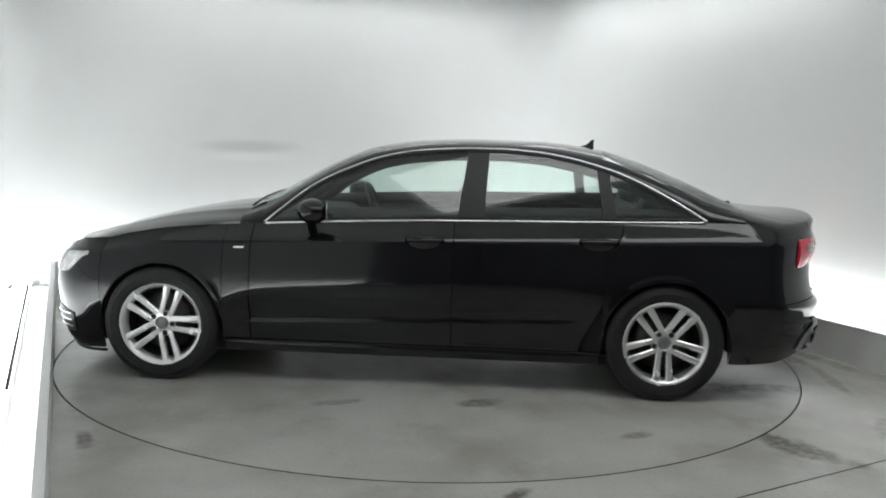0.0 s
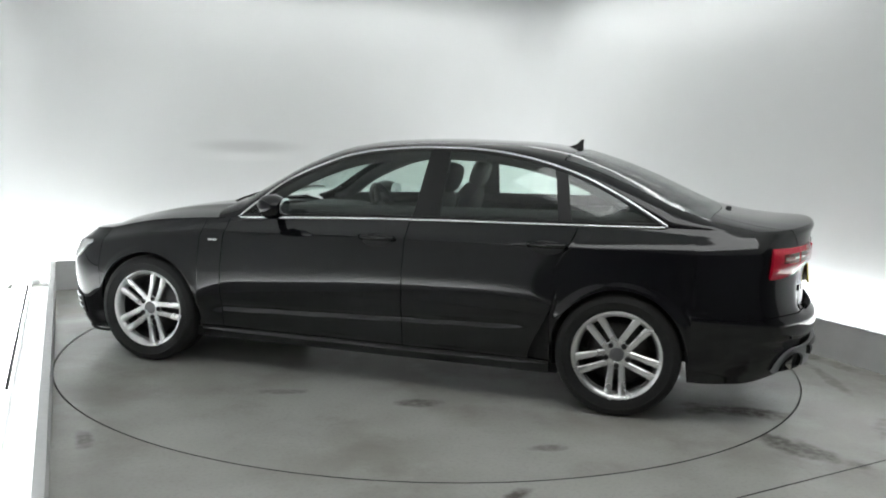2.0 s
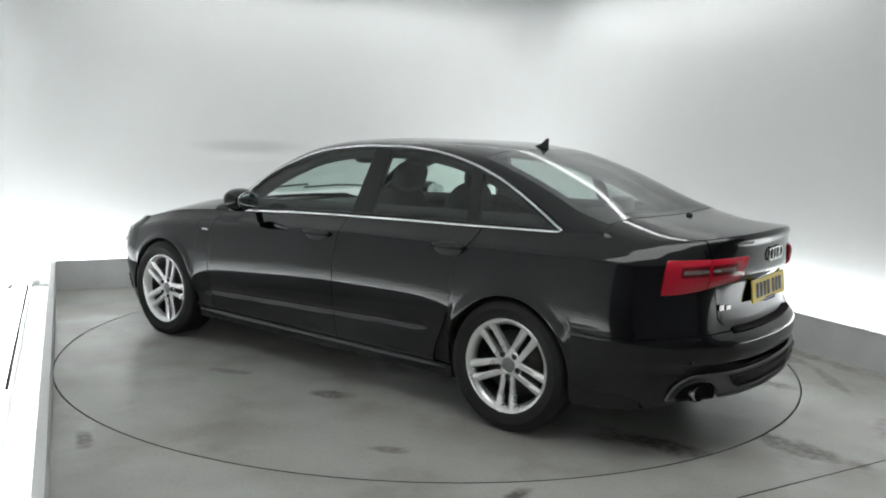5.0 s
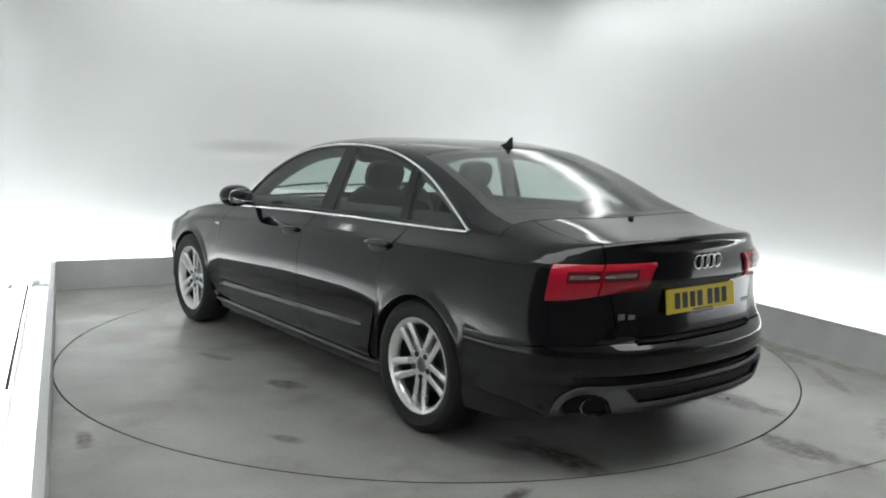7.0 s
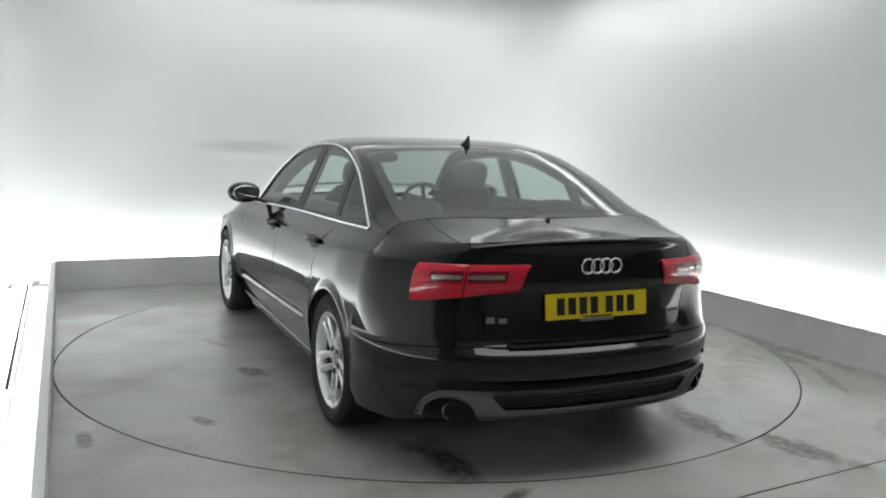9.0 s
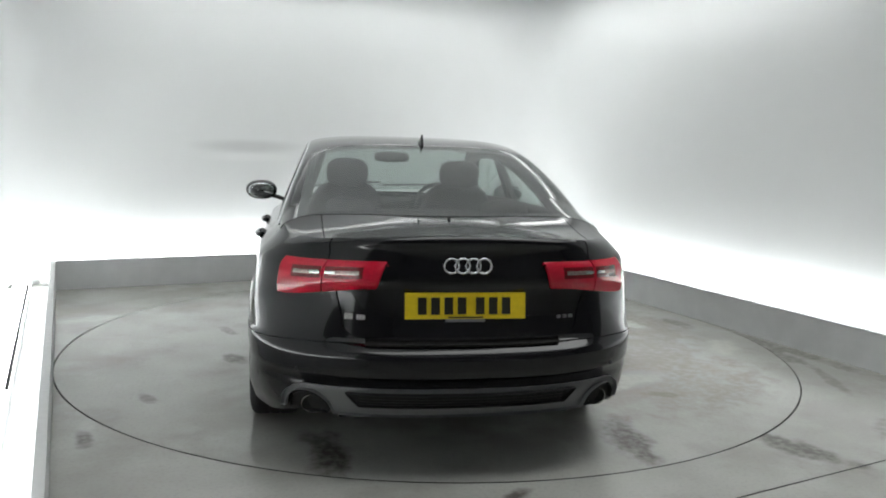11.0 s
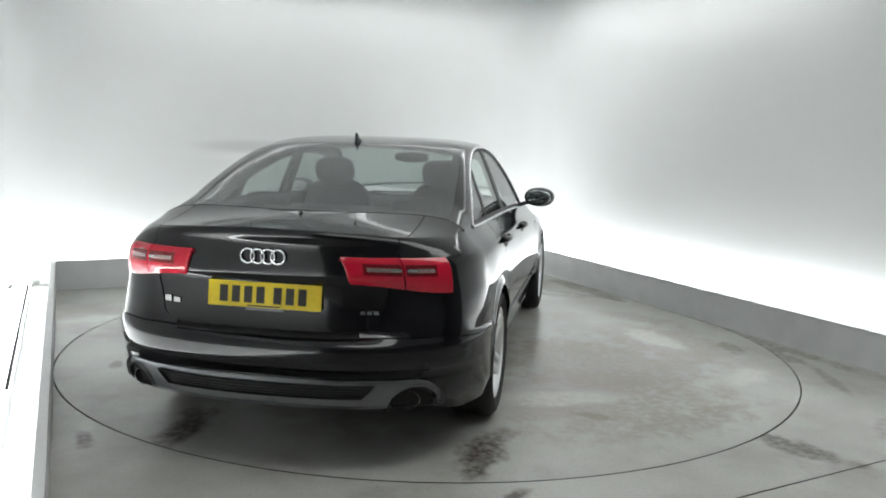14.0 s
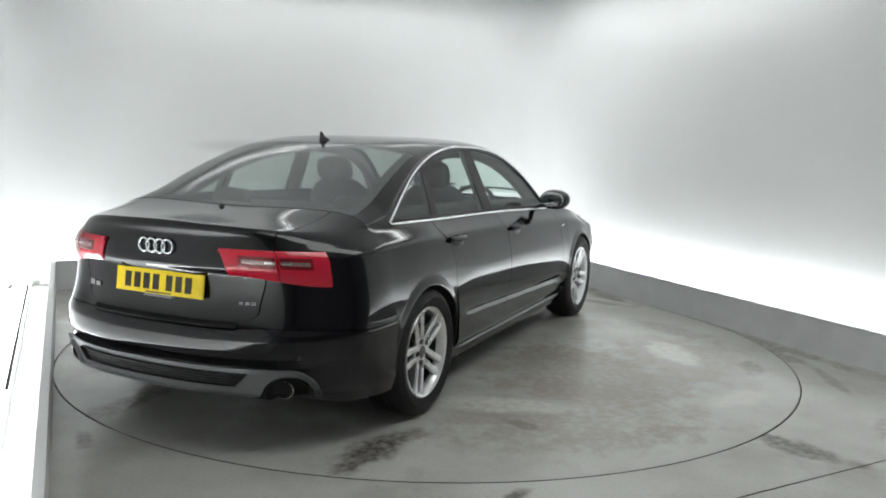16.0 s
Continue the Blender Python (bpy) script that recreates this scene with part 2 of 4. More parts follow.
def wall_outline(d=0.0, n=10, r=0.40):
    """Plan of the white wall from its open left end round the back to the open right end, pushed out by d."""
    pts = [(W0 - d, VE)]
    for cx, cy, a0 in ((W0 + r, WB - r, 180), (W1 - r, WB - r, 90)):
        for i in range(n + 1):
            a = radians(a0 - 90 * i / n)
            pts.append((cx + (r + d) * math.cos(a), cy + (r + d) * math.sin(a)))
    pts.append((W1 + d, VE))
    return [(x + SKEW * (y + 2.4), y) if x < 0 else (x, y) for x, y in pts]


def build_walls():
    bm = bmesh.new()
    a, b = wall_outline(), wall_outline(0.1)
    rows = []
    for pts, zs in ((a, (0, 0.6, 1.4, 2.2, TOP)), (b, (TOP, 0))):
        for z in zs:
            rows.append([bm.verts.new((x, y, z)) for x, y in pts])
    rows.append(rows[0])
    for p, q in zip(rows, rows[1:]):
        for i in range(len(p) - 1):
            bm.faces.new((p[i], p[i + 1], q[i + 1], q[i]))
    bmesh.ops.recalc_face_normals(bm, faces=bm.faces)
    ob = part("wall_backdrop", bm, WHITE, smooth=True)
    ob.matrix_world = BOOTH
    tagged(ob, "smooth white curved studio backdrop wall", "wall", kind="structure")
    for nm, m, x0, x1 in (("wall_west", WEST, W0 - 0.1, W0), ("wall_east", BOOTH, W1, W1 + 0.1)):
        ob = part(nm, boxed(x0, x1, V0, VE - 0.004, 0, TOP), DARK_WALL)
        ob.matrix_world = m
        tagged(ob, "plain dark workshop wall beside the booth's mouth", "wall", kind="structure")
    ob = part("wall_south", boxed(W0 - 0.3, W1 + 0.1, V0 - 0.15, V0 - 0.004, 0, TOP + 0.15), DARK_WALL)
    ob.matrix_world = BOOTH
    tagged(ob, "plain dark shutter closing the booth", "wall", kind="structure")
    ob = part("ceiling", boxed(W0 - 0.3, W1 + 0.1, V0, WB + 0.1, TOP + 0.004, TOP + 0.15), CEILING)
    ob.matrix_world = BOOTH
    tagged(ob, "plain white booth ceiling", "ceiling", kind="structure")


def build_kerbs():
    t = 0.035
    for nm, bx, cap in (("kerb_west", (U0 - t, U0, VE, V1 + t, 0, KERB), (U0 - t - 0.003, U0 + 0.004, VE, V1 + t, KERB, KERB + 0.012)),
                        ("kerb_north", (U0 + 0.166, U1, V1, V1 + t, 0, KERB), (U0 + 0.172, U1 - 0.006, V1 - 0.004, V1 + t, KERB, KERB + 0.012)),
                        ("kerb_east", (U1, U1 + t, VE, V1 + t, 0, KERB), (U1 - 0.004, U1 + t + 0.003, VE, V1 + t, KERB, KERB + 0.012))):
        ob = part(nm, boxed(*bx, bevel=0.003), KERB_PAINT)
        ob.matrix_world = WEST if nm == "kerb_west" else BOOTH
        tagged(ob, "low grey painted upstand in front of the light trough", "kerb", kind="structure")
        part("cap", boxed(*cap, bevel=0.003), KERB_CAP, ob)


def build_trough():
    t = 0.036
    for nm, bx in (("trough_west", (W0 + 0.002, U0 - t, VE, V1 + t, 0.0, 0.03)), ("trough_north", (W0 + 0.58, W1 - 0.3, V1 + t + 0.002, WB - 0.002, 0.0, 0.03)), ("trough_east", (U1 + t, W1 - 0.002, VE, V1 + t, 0.0, 0.03))):
        ob = part(nm, boxed(*bx), WHITE)
        ob.matrix_world = WEST if nm == "trough_west" else BOOTH
        tagged(ob, "white floor of the light trough behind the kerb", "trough", kind="structure")


def build_cable():
    bm = bmesh.new()
    a, c = Vector((-3.45, 1.23, 0.097)), Vector((-2.19, -1.64, 0.097))
    box(bm, -0.5, 0.5, -0.010, 0.010, -0.004, 0.004, m=Matrix.Translation((a + c) / 2) @ pose(0, 0, 0, 0, 0, math.degrees(math.atan2((c - a).y, (c - a).x))) @ Matrix.Diagonal(((c - a).length, 1, 1, 1)))
    tagged(part("cable", bm, RUBBER_GAP), "thin grey cable lying along the trough light", "cable")


def build_lights():
    # strips lying in the trough between kerb and wall
    g = 0.14
    for x0, x1, y0, y1 in ((W0 + 0.05, W0 + 0.05 + g, VE + 0.05, WB - 0.25), (W0 + 0.43, W1 - 0.25, WB - 0.06 - g, WB - 0.06), (W1 - 0.06 - g, W1 - 0.06, VE + 0.05, WB - 0.25)):
        e = new("strip_light")
        e.matrix_world = (WEST if x1 < 0 else BOOTH) @ pose((x0 + x1) / 2, (y0 + y1) / 2, 0)
        a, b = (x1 - x0) / 2, (y1 - y0) / 2
        part("housing", boxed(-a, a, -b, b, 0.03, 0.06), WHITE, e)
        part("diffuser", boxed(-a + 0.01, a - 0.01, -b + 0.01, b - 0.01, 0.064, 0.09, bevel=0.006), STRIP, e)
        tagged(e, "white strip light lying in the trough behind the kerb", "strip light", "trough lights")
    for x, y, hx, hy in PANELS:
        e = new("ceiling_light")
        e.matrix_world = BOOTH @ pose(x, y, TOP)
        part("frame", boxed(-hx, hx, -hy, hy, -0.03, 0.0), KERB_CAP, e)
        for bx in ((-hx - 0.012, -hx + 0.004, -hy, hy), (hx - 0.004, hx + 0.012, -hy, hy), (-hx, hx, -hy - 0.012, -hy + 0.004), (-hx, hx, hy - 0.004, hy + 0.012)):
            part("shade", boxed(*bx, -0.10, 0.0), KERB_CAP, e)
        part("diffuser", boxed(-hx + 0.02, hx - 0.02, -hy + 0.02, hy - 0.02, -0.045, -0.034), PANEL if min(hx, hy) < 0.3 else PANEL_FILL, e)
        tagged(e, "white ceiling light panel with a bright diffuser, the broad one added as fill", "ceiling light", "ceiling lights")


# the last, broad panel is an unseen fill added to brighten the near floor
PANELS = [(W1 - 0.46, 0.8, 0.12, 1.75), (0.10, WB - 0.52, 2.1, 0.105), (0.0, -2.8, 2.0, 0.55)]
build_floor()
turntable = build_turntable()
build_walls()
build_kerbs()
build_trough()
build_lights()
build_cable()

# ---- the car: x forward, y to its left, z up, origin on the ground below the middle of the wheelbase ----
PAINT = material("black_paint", (0.004, 0.004, 0.0055), 0.35, spec=0.0, coat=1.0, grain=(700, 0.35))
TRIM_BLACK = material("satin_black_trim", (0.012, 0.012, 0.013), 0.45, grain=(300, 0.2))
UNDER = material("dark_underbody", (0.008, 0.008, 0.008), 0.85, grain=(40, 0.3))
RUBBER = material("tyre_rubber", (0.013, 0.013, 0.0135), 0.75, grain=(50, 0.2), bump=(160, 0.15, 0.001))
CHROME = material("bright_chrome", (0.85, 0.86, 0.87), 0.12, 1.0, grain=(80, 0.03))
ALLOY = material("silver_alloy", (0.80, 0.80, 0.805), 0.27, 0.8, grain=(120, 0.05), rvar=0.05)
ALLOY_DARK = material("dusty_dark_metal", (0.06, 0.06, 0.062), 0.5, 0.6, grain=(30, 0.3))
BRAKE = material("brake_steel", (0.09, 0.087, 0.085), 0.4, 1.0, grain=(60, 0.2))
PIPE = material("dull_pipe_steel", (0.52, 0.51, 0.50), 0.25, 1.0, grain=(60, 0.2))
SILVER_GREY = material("grey_diffuser_plastic", (0.19, 0.193, 0.20), 0.38, 0.3, grain=(200, 0.08))
RED_LAMP = material("red_lamp_lens", (0.60, 0.007, 0.032), 0.14, spec=0.5, coat=0.55, grain=(160, 0.12))
RED_DEEP = material("deep_red_lamp_lens", (0.17, 0.003, 0.010), 0.12, spec=0.6, coat=0.8, grain=(160, 0.15))
LAMP_GREY = material("smoked_lamp_strip", (0.50, 0.33, 0.33), 0.2, 0.6, grain=(90, 0.3))
LAMP_CLEAR = material("headlamp_lens", (0.66, 0.67, 0.68), 0.2, 0.2, coat=1.0, grain=(25, 0.35))
PLATE_YELLOW = material("yellow_plate", (0.80, 0.60, 0.02), 0.35, grain=(60, 0.05))
PLATE_INK = material("plate_ink", (0.02, 0.018, 0.012), 0.4, grain=(60, 0.1))
LEATHER = material("black_leather", (0.02, 0.02, 0.021), 0.5, grain=(90, 0.2), bump=(220, 0.2, 0.001))
CABIN = material("grey_cabin_trim", (0.045, 0.045, 0.046), 0.7, grain=(60, 0.15))
HEADLINER = material("pale_headliner", (0.28, 0.28, 0.27), 0.9, grain=(120, 0.06))
GLASS = clear_glass("green_tint_glass", (0.78, 0.88, 0.84), 0.04)
GLASS_REAR = clear_glass("rear_green_tint_glass", (0.46, 0.515, 0.495), 0.11, 0.22, 0.6)


def curve(*pts):
    """A smooth monotone curve through (x, value) points, in any order of x."""
    pts = sorted(pts)
    xs = np.array([p[0] for p in pts], float)
    ys = np.array([p[1] for p in pts], float)
    h, dl = np.diff(xs), np.diff(ys) / np.diff(xs)
    m = np.zeros(len(xs))
    m[0], m[-1] = dl[0], dl[-1]
    for i in range(1, len(xs) - 1):
        if dl[i - 1] * dl[i] > 0:
            w1, w2 = 2 * h[i] + h[i - 1], h[i] + 2 * h[i - 1]
            m[i] = (w1 + w2) / (w1 / dl[i - 1] + w2 / dl[i])

    def f(x):
        x = min(max(x, xs[0]), xs[-1])
        i = min(max(int(np.searchsorted(xs, x)) - 1, 0), len(h) - 1)
        t = (x - xs[i]) / h[i]
        return float(ys[i] * (1 + 2 * t) * (1 - t) ** 2 + h[i] * m[i] * t * (1 - t) ** 2 + ys[i + 1] * t * t * (3 - 2 * t) + h[i] * m[i + 1] * t * t * (t - 1))
    return f


def smooth01(a, b, x):
    t = min(max((x - a) / (b - a), 0), 1)
    return t * t * (3 - 2 * t)


def lerp(a, b, t):
    return a + (b - a) * t


AXLE, WHEEL_Z, ARCH = 1.456, 0.332, 0.362
XS_R, XS_F, NR, NF = -1.822, 1.822, 2.45, 2.3
X_DECK = -1.885   # where the roof shell ends and the boot deck begins
width = curve((-2.1, 0.905), (-1.82, 0.915), (-1.456, 0.925), (-0.9, 0.922), (0, 0.920), (0.9, 0.918), (1.456, 0.920), (1.822, 0.900))
inset = curve((0.10, 0.11), (0.18, 0.075), (0.24, 0.06), (0.30, 0.045), (0.38, 0.03), (0.47, 0.012), (0.56, 0.002), (0.605, 0.0), (0.620, 0.0002), (0.64, 0.0009), (0.67, 0.0030), (0.71, 0.0080), (0.75, 0.0145), (0.79, 0.0225),
              (0.84, 0.032), (0.875, 0.040), (0.90, 0.055), (0.935, 0.092), (0.965, 0.122), (1.0, 0.147), (1.06, 0.18))
groove = curve((-0.05, 0), (-0.035, 0.0), (0.0, 0.002), (0.012, 0.017), (0.032, 0.006), (0.06, 0), (0.08, 0))
crease = curve((1.9, 0.60), (1.456, 0.56), (1.12, 0.515), (1.03, 0.540), (0.95, 0.572), (0.884, 0.586), (0.53, 0.607), (0.17, 0.628), (-0.22, 0.639), (-0.78, 0.634), (-1.0, 0.613), (-1.12, 0.575), (-1.456, 0.57), (-1.8, 0.60))
belt = curve((-2.3, 1.012), (-1.9, 1.022), (-1.68, 1.02), (-1.2, 1.007), (-0.55, 0.992), (0.0, 0.976), (0.3, 0.963), (0.885, 0.932), (1.0, 0.925),
             (1.2, 0.912), (1.456, 0.887), (1.72, 0.838), (1.822, 0.815), (2.0, 0.79))
dlo_top = curve((0.885, 0.932), (0.78, 1.022), (0.59, 1.167), (0.39, 1.268), (0.2, 1.337), (0.0, 1.376), (-0.3, 1.398), (-0.5, 1.40), (-0.7, 1.388), (-0.85, 1.367),
                (-1.0, 1.334), (-1.2, 1.272), (-1.39, 1.187), (-1.55, 1.100), (-1.68, 1.022))
roofline = curve((1.12, 0.985), (1.03, 1.02), (0.73, 1.178), (0.5, 1.302), (0.27, 1.392), (0.0, 1.435), (-0.36, 1.452), (-0.74, 1.448), (-1.07, 1.417), (-1.3, 1.357),
                 (-1.6, 1.248), (-1.86, 1.132), (-1.97, 1.088), (-2.1, 1.068))
TAIL_LOW = ((0.20, -2.41), (0.26, -2.45), (0.30, -2.468), (0.36, -2.482), (0.40, -2.488), (0.425, -2.482), (0.45, -2.492), (0.468, -2.508), (0.50, -2.513), (0.545, -2.512), (0.565, -2.504))
TAIL_TOP = ((0.86, -2.450), (0.95, -2.452), (0.99, -2.455), (1.03, -2.468), (1.06, -2.472))
tail = curve(*TAIL_LOW, (0.585, -2.480), (0.605, -2.452), (0.62, -2.440), (0.64, -2.434), (0.72, -2.428), (0.82, -2.434), *TAIL_TOP)    # on the boot lid
tail_full = curve(*TAIL_LOW, (0.59, -2.490), (0.64, -2.464), (0.72, -2.446), (0.80, -2.441), *TAIL_TOP)                                  # beside it
nose = curve((0.12, 2.17), (0.16, 2.23), (0.22, 2.275), (0.35, 2.30), (0.5, 2.305), (0.62, 2.29), (0.70, 2.25), (0.76, 2.18), (0.82, 2.10))


def tail_top(y):
    return 1.058 - 0.085 * y * y


def tail_edge(f):
    """Height of the upper edge of the tail at f."""
    y = 0.775 * max(math.cos(f * math.pi / 2), 0) ** (2 / NR)
    return lerp(belt(XS_R), tail_top(y), smooth01(0.0, 0.70, f))


@functools.lru_cache(maxsize=None)
def edge_f(y):
    """The f at which the rolled upper edge of the tail has the half width y."""
    a, b = 0.0, 1.0
    for _ in range(26):
        m = (a + b) / 2
        if tail_pt(m, tail_edge(m)).y > y:
            a = m
        else:
            b = m
    return (a + b) / 2


def deck_z(x, y):
    """Boot deck: from the foot of the rear window back to the edge of the tail at the same y."""
    y = round(abs(y), 5)
    f = edge_f(y)
    xe = tail_pt(f, tail_edge(f)).x
    xa = -1.955 + 0.07 * min(y / 0.70, 1.0) ** 2
    u = min(max((xa - x) / max(xa - xe, 1e-4), 0), 1)
    za = canopy_z(xa, min(y, rail(xa)[0])) - 0.001
    return lerp(za, tail_edge(f), u) - 0.012 * math.sin(math.pi * u) * smooth01(0.8, 0.5, y), xa, xe


def nose_top(y):
    return 0.765 + 0.02 * y * y


def side_y(x, z, lip=1.0):
    """Half width of the body at x along it and height z."""
    top = belt(x)
    zz = z + (0.985 - top) * smooth01(0.5, top, z)
    c = crease(x)
    zz += (0.62 - c) * math.exp(-((z - c) / 0.14) ** 2)
    g = 0.0
    for ax in (AXLE, -AXLE):
        r = math.hypot(x - ax, max(z - WHEEL_Z, 0))
        if r < ARCH + 0.08:
            g -= lip * 0.010 * smooth01(ARCH + 0.050, ARCH + 0.004, r) * smooth01(0.15, 0.36, z) * smooth01(ARCH, ARCH - 0.07, x - AXLE if x > AXLE else 0.0)
    if x < -1.70:
        g -= (0.010 * smooth01(0.60, 0.56, z) + 0.030 * smooth01(0.46, 0.28, z)) * smooth01(-1.70, -1.81, x)
    if -1.0 < x < 1.05:
        g = groove(z - (0.405 - 0.035 * x)) * smooth01(-1.0, -0.85, x) * smooth01(1.05, 0.95, x) + groove((z - 0.235) * 1.2) * 0.9
    return width(x) - inset(zz) - g


def tail_pt(f, z, out=0.0):
    """A point on the rear corner and face: f from 0 (side) to 1 (middle)."""
    a = f * math.pi / 2
    w = side_y(XS_R, z) - 0.030 * smooth01(0.46, 0.24, z) * smooth01(0.0, 0.22, f)
    side = max(math.cos(a), 0) ** (2 / NR)
    xe = lerp(tail(z), tail_full(z), smooth01(0.54, 0.70, side))
    x = XS_R + (xe - XS_R) * max(math.sin(a), 0) ** (2 / NR)
    y = w * side
    # the upper edge is rolled over
    r = lerp(0.055, 0.028, smooth01(0.3, 0.8, f))
    k = min(max(1 - (tail_edge(f) - z) / r, 0.0), 0.97)
    out -= 0.8 * r * (1 - math.sqrt(1 - k * k)) * smooth01(0.0, 0.25, f)
    return Vector((x - out * math.sin(a), y + out * math.cos(a), z))


def nose_pt(f, z, out=0.0):
    a = f * math.pi / 2
    w = side_y(XS_F, min(z, belt(XS_F)))
    x = XS_F + (nose(z) - XS_F) * max(math.sin(a), 0) ** (2 / NF)
    y = w * max(math.cos(a), 0) ** (2 / NF)
    return Vector((x + out * math.sin(a), y + out * math.cos(a), z))


def tail_f(y, z):
    """The f at which the tail has the half width y at height z."""
    w = tail_pt(0, z).y
    return math.acos(min(1, (y / w)) ** (NR / 2)) * 2 / math.pi


def arch_z(x):
    """Lowest height of the side panels over the wheels."""
    lo = 0.2
    for c in (AXLE, -AXLE):
        if abs(x - c) < ARCH:
            lo = max(lo, WHEEL_Z + math.sqrt(ARCH * ARCH - (x - c) ** 2))
    return lo


def glass_y(x, z):
    b = belt(x)
    return side_y(x, b) - 0.37 * (z - b) - 0.10 * (z - b) ** 2


def rail(x):
    """Foot of the roof shell at x: half width and height."""
    if -1.68 < x < 0.885:
        z = dlo_top(x)
    else:
        z = belt(x)
    return glass_y(x, z), z


def canopy_z(x, y):
    ye, ze = rail(x)
    k = min(abs(y) / ye, 1.0)
    return ze + (roofline(x) - ze) * (1 - k ** 3.4) ** 0.55


def patch(bm, fn, nu, nv, mirror=False, skirt=0.012, flip=False):
    """A grid of fn(u, v) with u, v from 0 to 1, with its rim turned inwards; mirror adds the copy on the car's other side."""
    for s in ((1, -1) if mirror else (1,)):
        g = [[Vector(fn(i / nu, j / nv)) for j in range(nv + 1)] for i in range(nu + 1)]
        for r in g:
            for p in r:
                p.y *= s
        vs = [[bm.verts.new(p) for p in r] for r in g]
        turn = (s < 0) != flip
        for i in range(nu):
            for j in range(nv):
                q = (vs[i][j], vs[i + 1][j], vs[i + 1][j + 1], vs[i][j + 1])
                if len({tuple(round(c, 5) for c in v.co) for v in q}) < 3:
                    continue
                try:
                    bm.faces.new(q[::-1] if turn else q)
                except ValueError:
                    pass
        if skirt:
            loop = [(i, 0) for i in range(nu)] + [(nu, j) for j in range(nv)] + [(i, nv) for i in range(nu, 0, -1)] + [(0, j) for j in range(nv, 0, -1)]
            rim = []
            for i, j in loop:
                du = g[min(i + 1, nu)][j] - g[max(i - 1, 0)][j]
                dv = g[i][min(j + 1, nv)] - g[i][max(j - 1, 0)]
                n = du.cross(dv)
                if n.length < 1e-9:
                    n = Vector((0, 0, 1))
                n.normalize()
                if turn:
                    n.negate()
                rim.append((bm.verts.new(g[i][j]), bm.verts.new(g[i][j] - n * skirt)))
            for a, b in zip(rim, rim[1:] + rim[:1]):
                try:
                    bm.faces.new((a[0], a[1], b[1], b[0]))
                except ValueError:
                    pass
    return bm


def side_patch(bm, xa, xb, lo, hi, nu=24, nv=22, mirror=False, g=0.0025, out=0.0):
    """Side panel from xa back to xb (xa > xb), between the heights lo(x) and hi(x); edges given by functions of the height where they lean."""
    def fn(u, v):
        x = lerp(xa - g, xb + g, u)
        z = lerp(lo(x), hi(x) - g, v)
        return (x, side_y(x, z) + out, z)
    return patch(bm, fn, nu, nv, mirror, flip=False)


def tube(bm, pts, r, n=6, closed=False, flat=1.0):
    """A round bar along points; flat squeezes it in height."""
    pts = [Vector(p) for p in pts]
    rings = []
    N = len(pts)
    for i, p in enumerate(pts):
        a = pts[(i - 1) % N] if closed or i else p
        b = pts[(i + 1) % N] if closed or i < N - 1 else p
        t = (b - a).normalized()
        up = Vector((0, 0, 1)) if abs(t.z) < 0.95 else Vector((1, 0, 0))
        s = t.cross(up).normalized()
        w = s.cross(t)
        rings.append([bm.verts.new(p + s * (r * math.cos(2 * math.pi * k / n)) + w * (r * flat * math.sin(2 * math.pi * k / n))) for k in range(n)])
    pairs = list(zip(rings, rings[1:])) + ([(rings[-1], rings[0])] if closed else [])
    for a, b in pairs:
        for k in range(n):
            bm.faces.new((a[k], a[(k + 1) % n], b[(k + 1) % n], b[k]))
    if not closed:
        bm.faces.new(rings[0][::-1])
        bm.faces.new(rings[-1])
    return bm


def lathe(bm, prof, n=56, axis_y=True):
    """Turn (radius, y) points round the y axis."""
    rings = []
    for r, y in prof:
        rings.append([bm.verts.new((r * math.cos(2 * math.pi * k / n), y, r * math.sin(2 * math.pi * k / n))) for k in range(n)])
    for a, b in zip(rings, rings[1:]):
        for k in range(n):
            bm.faces.new((a[k], b[k], b[(k + 1) % n], a[(k + 1) % n]))
    return bm


def blob(bm, c, size, p=2.6, nu=18, nv=12, lean=None):
    """A rounded cushion (superellipsoid) with centre c and half sizes."""
    def sp(a, e):
        return math.copysign(abs(a) ** e, a)
    e = 2 / p
    rows = []
    for j in range(nv + 1):
        t = -math.pi / 2 + math.pi * j / nv
        row = []
        for i in range(nu):
            f = 2 * math.pi * i / nu
            q = Vector((size[0] * sp(math.cos(t), e) * sp(math.cos(f), e), size[1] * sp(math.cos(t), e) * sp(math.sin(f), e), size[2] * sp(math.sin(t), e)))
            if lean is not None:
                q = lean @ q
            row.append(bm.verts.new(q + Vector(c)))
        rows.append(row)
    for a, b in zip(rows, rows[1:]):
        for i in range(nu):
            try:
                bm.faces.new((a[i], a[(i + 1) % nu], b[(i + 1) % nu], b[i]))
            except ValueError:
                pass
    bmesh.ops.remove_doubles(bm, verts=bm.verts, dist=1e-5)
    return bm


car = new("car")
tagged(car, "glossy black four-door saloon car with silver alloy wheels on the turntable", "car")


def panel(name, bm, mat, parent=None, label="", smooth=True):
    return part(name, bm, mat, parent or car, label, smooth)


def both(name, build, mat=None, label=""):
    """One part on each side of the car: build(side) gives its mesh for the left, mirrored for the right."""
    obs = []
    for s in (1, -1):
        bm = build()
        if s < 0:
            bmesh.ops.scale(bm, vec=(1, -1, 1), verts=bm.verts)
            bmesh.ops.reverse_faces(bm, faces=bm.faces)
        obs.append(panel(name, bm, mat or PAINT, label=label))
    return obs


# panel joints along the side
X_WING, X_B = 0.935, -0.235


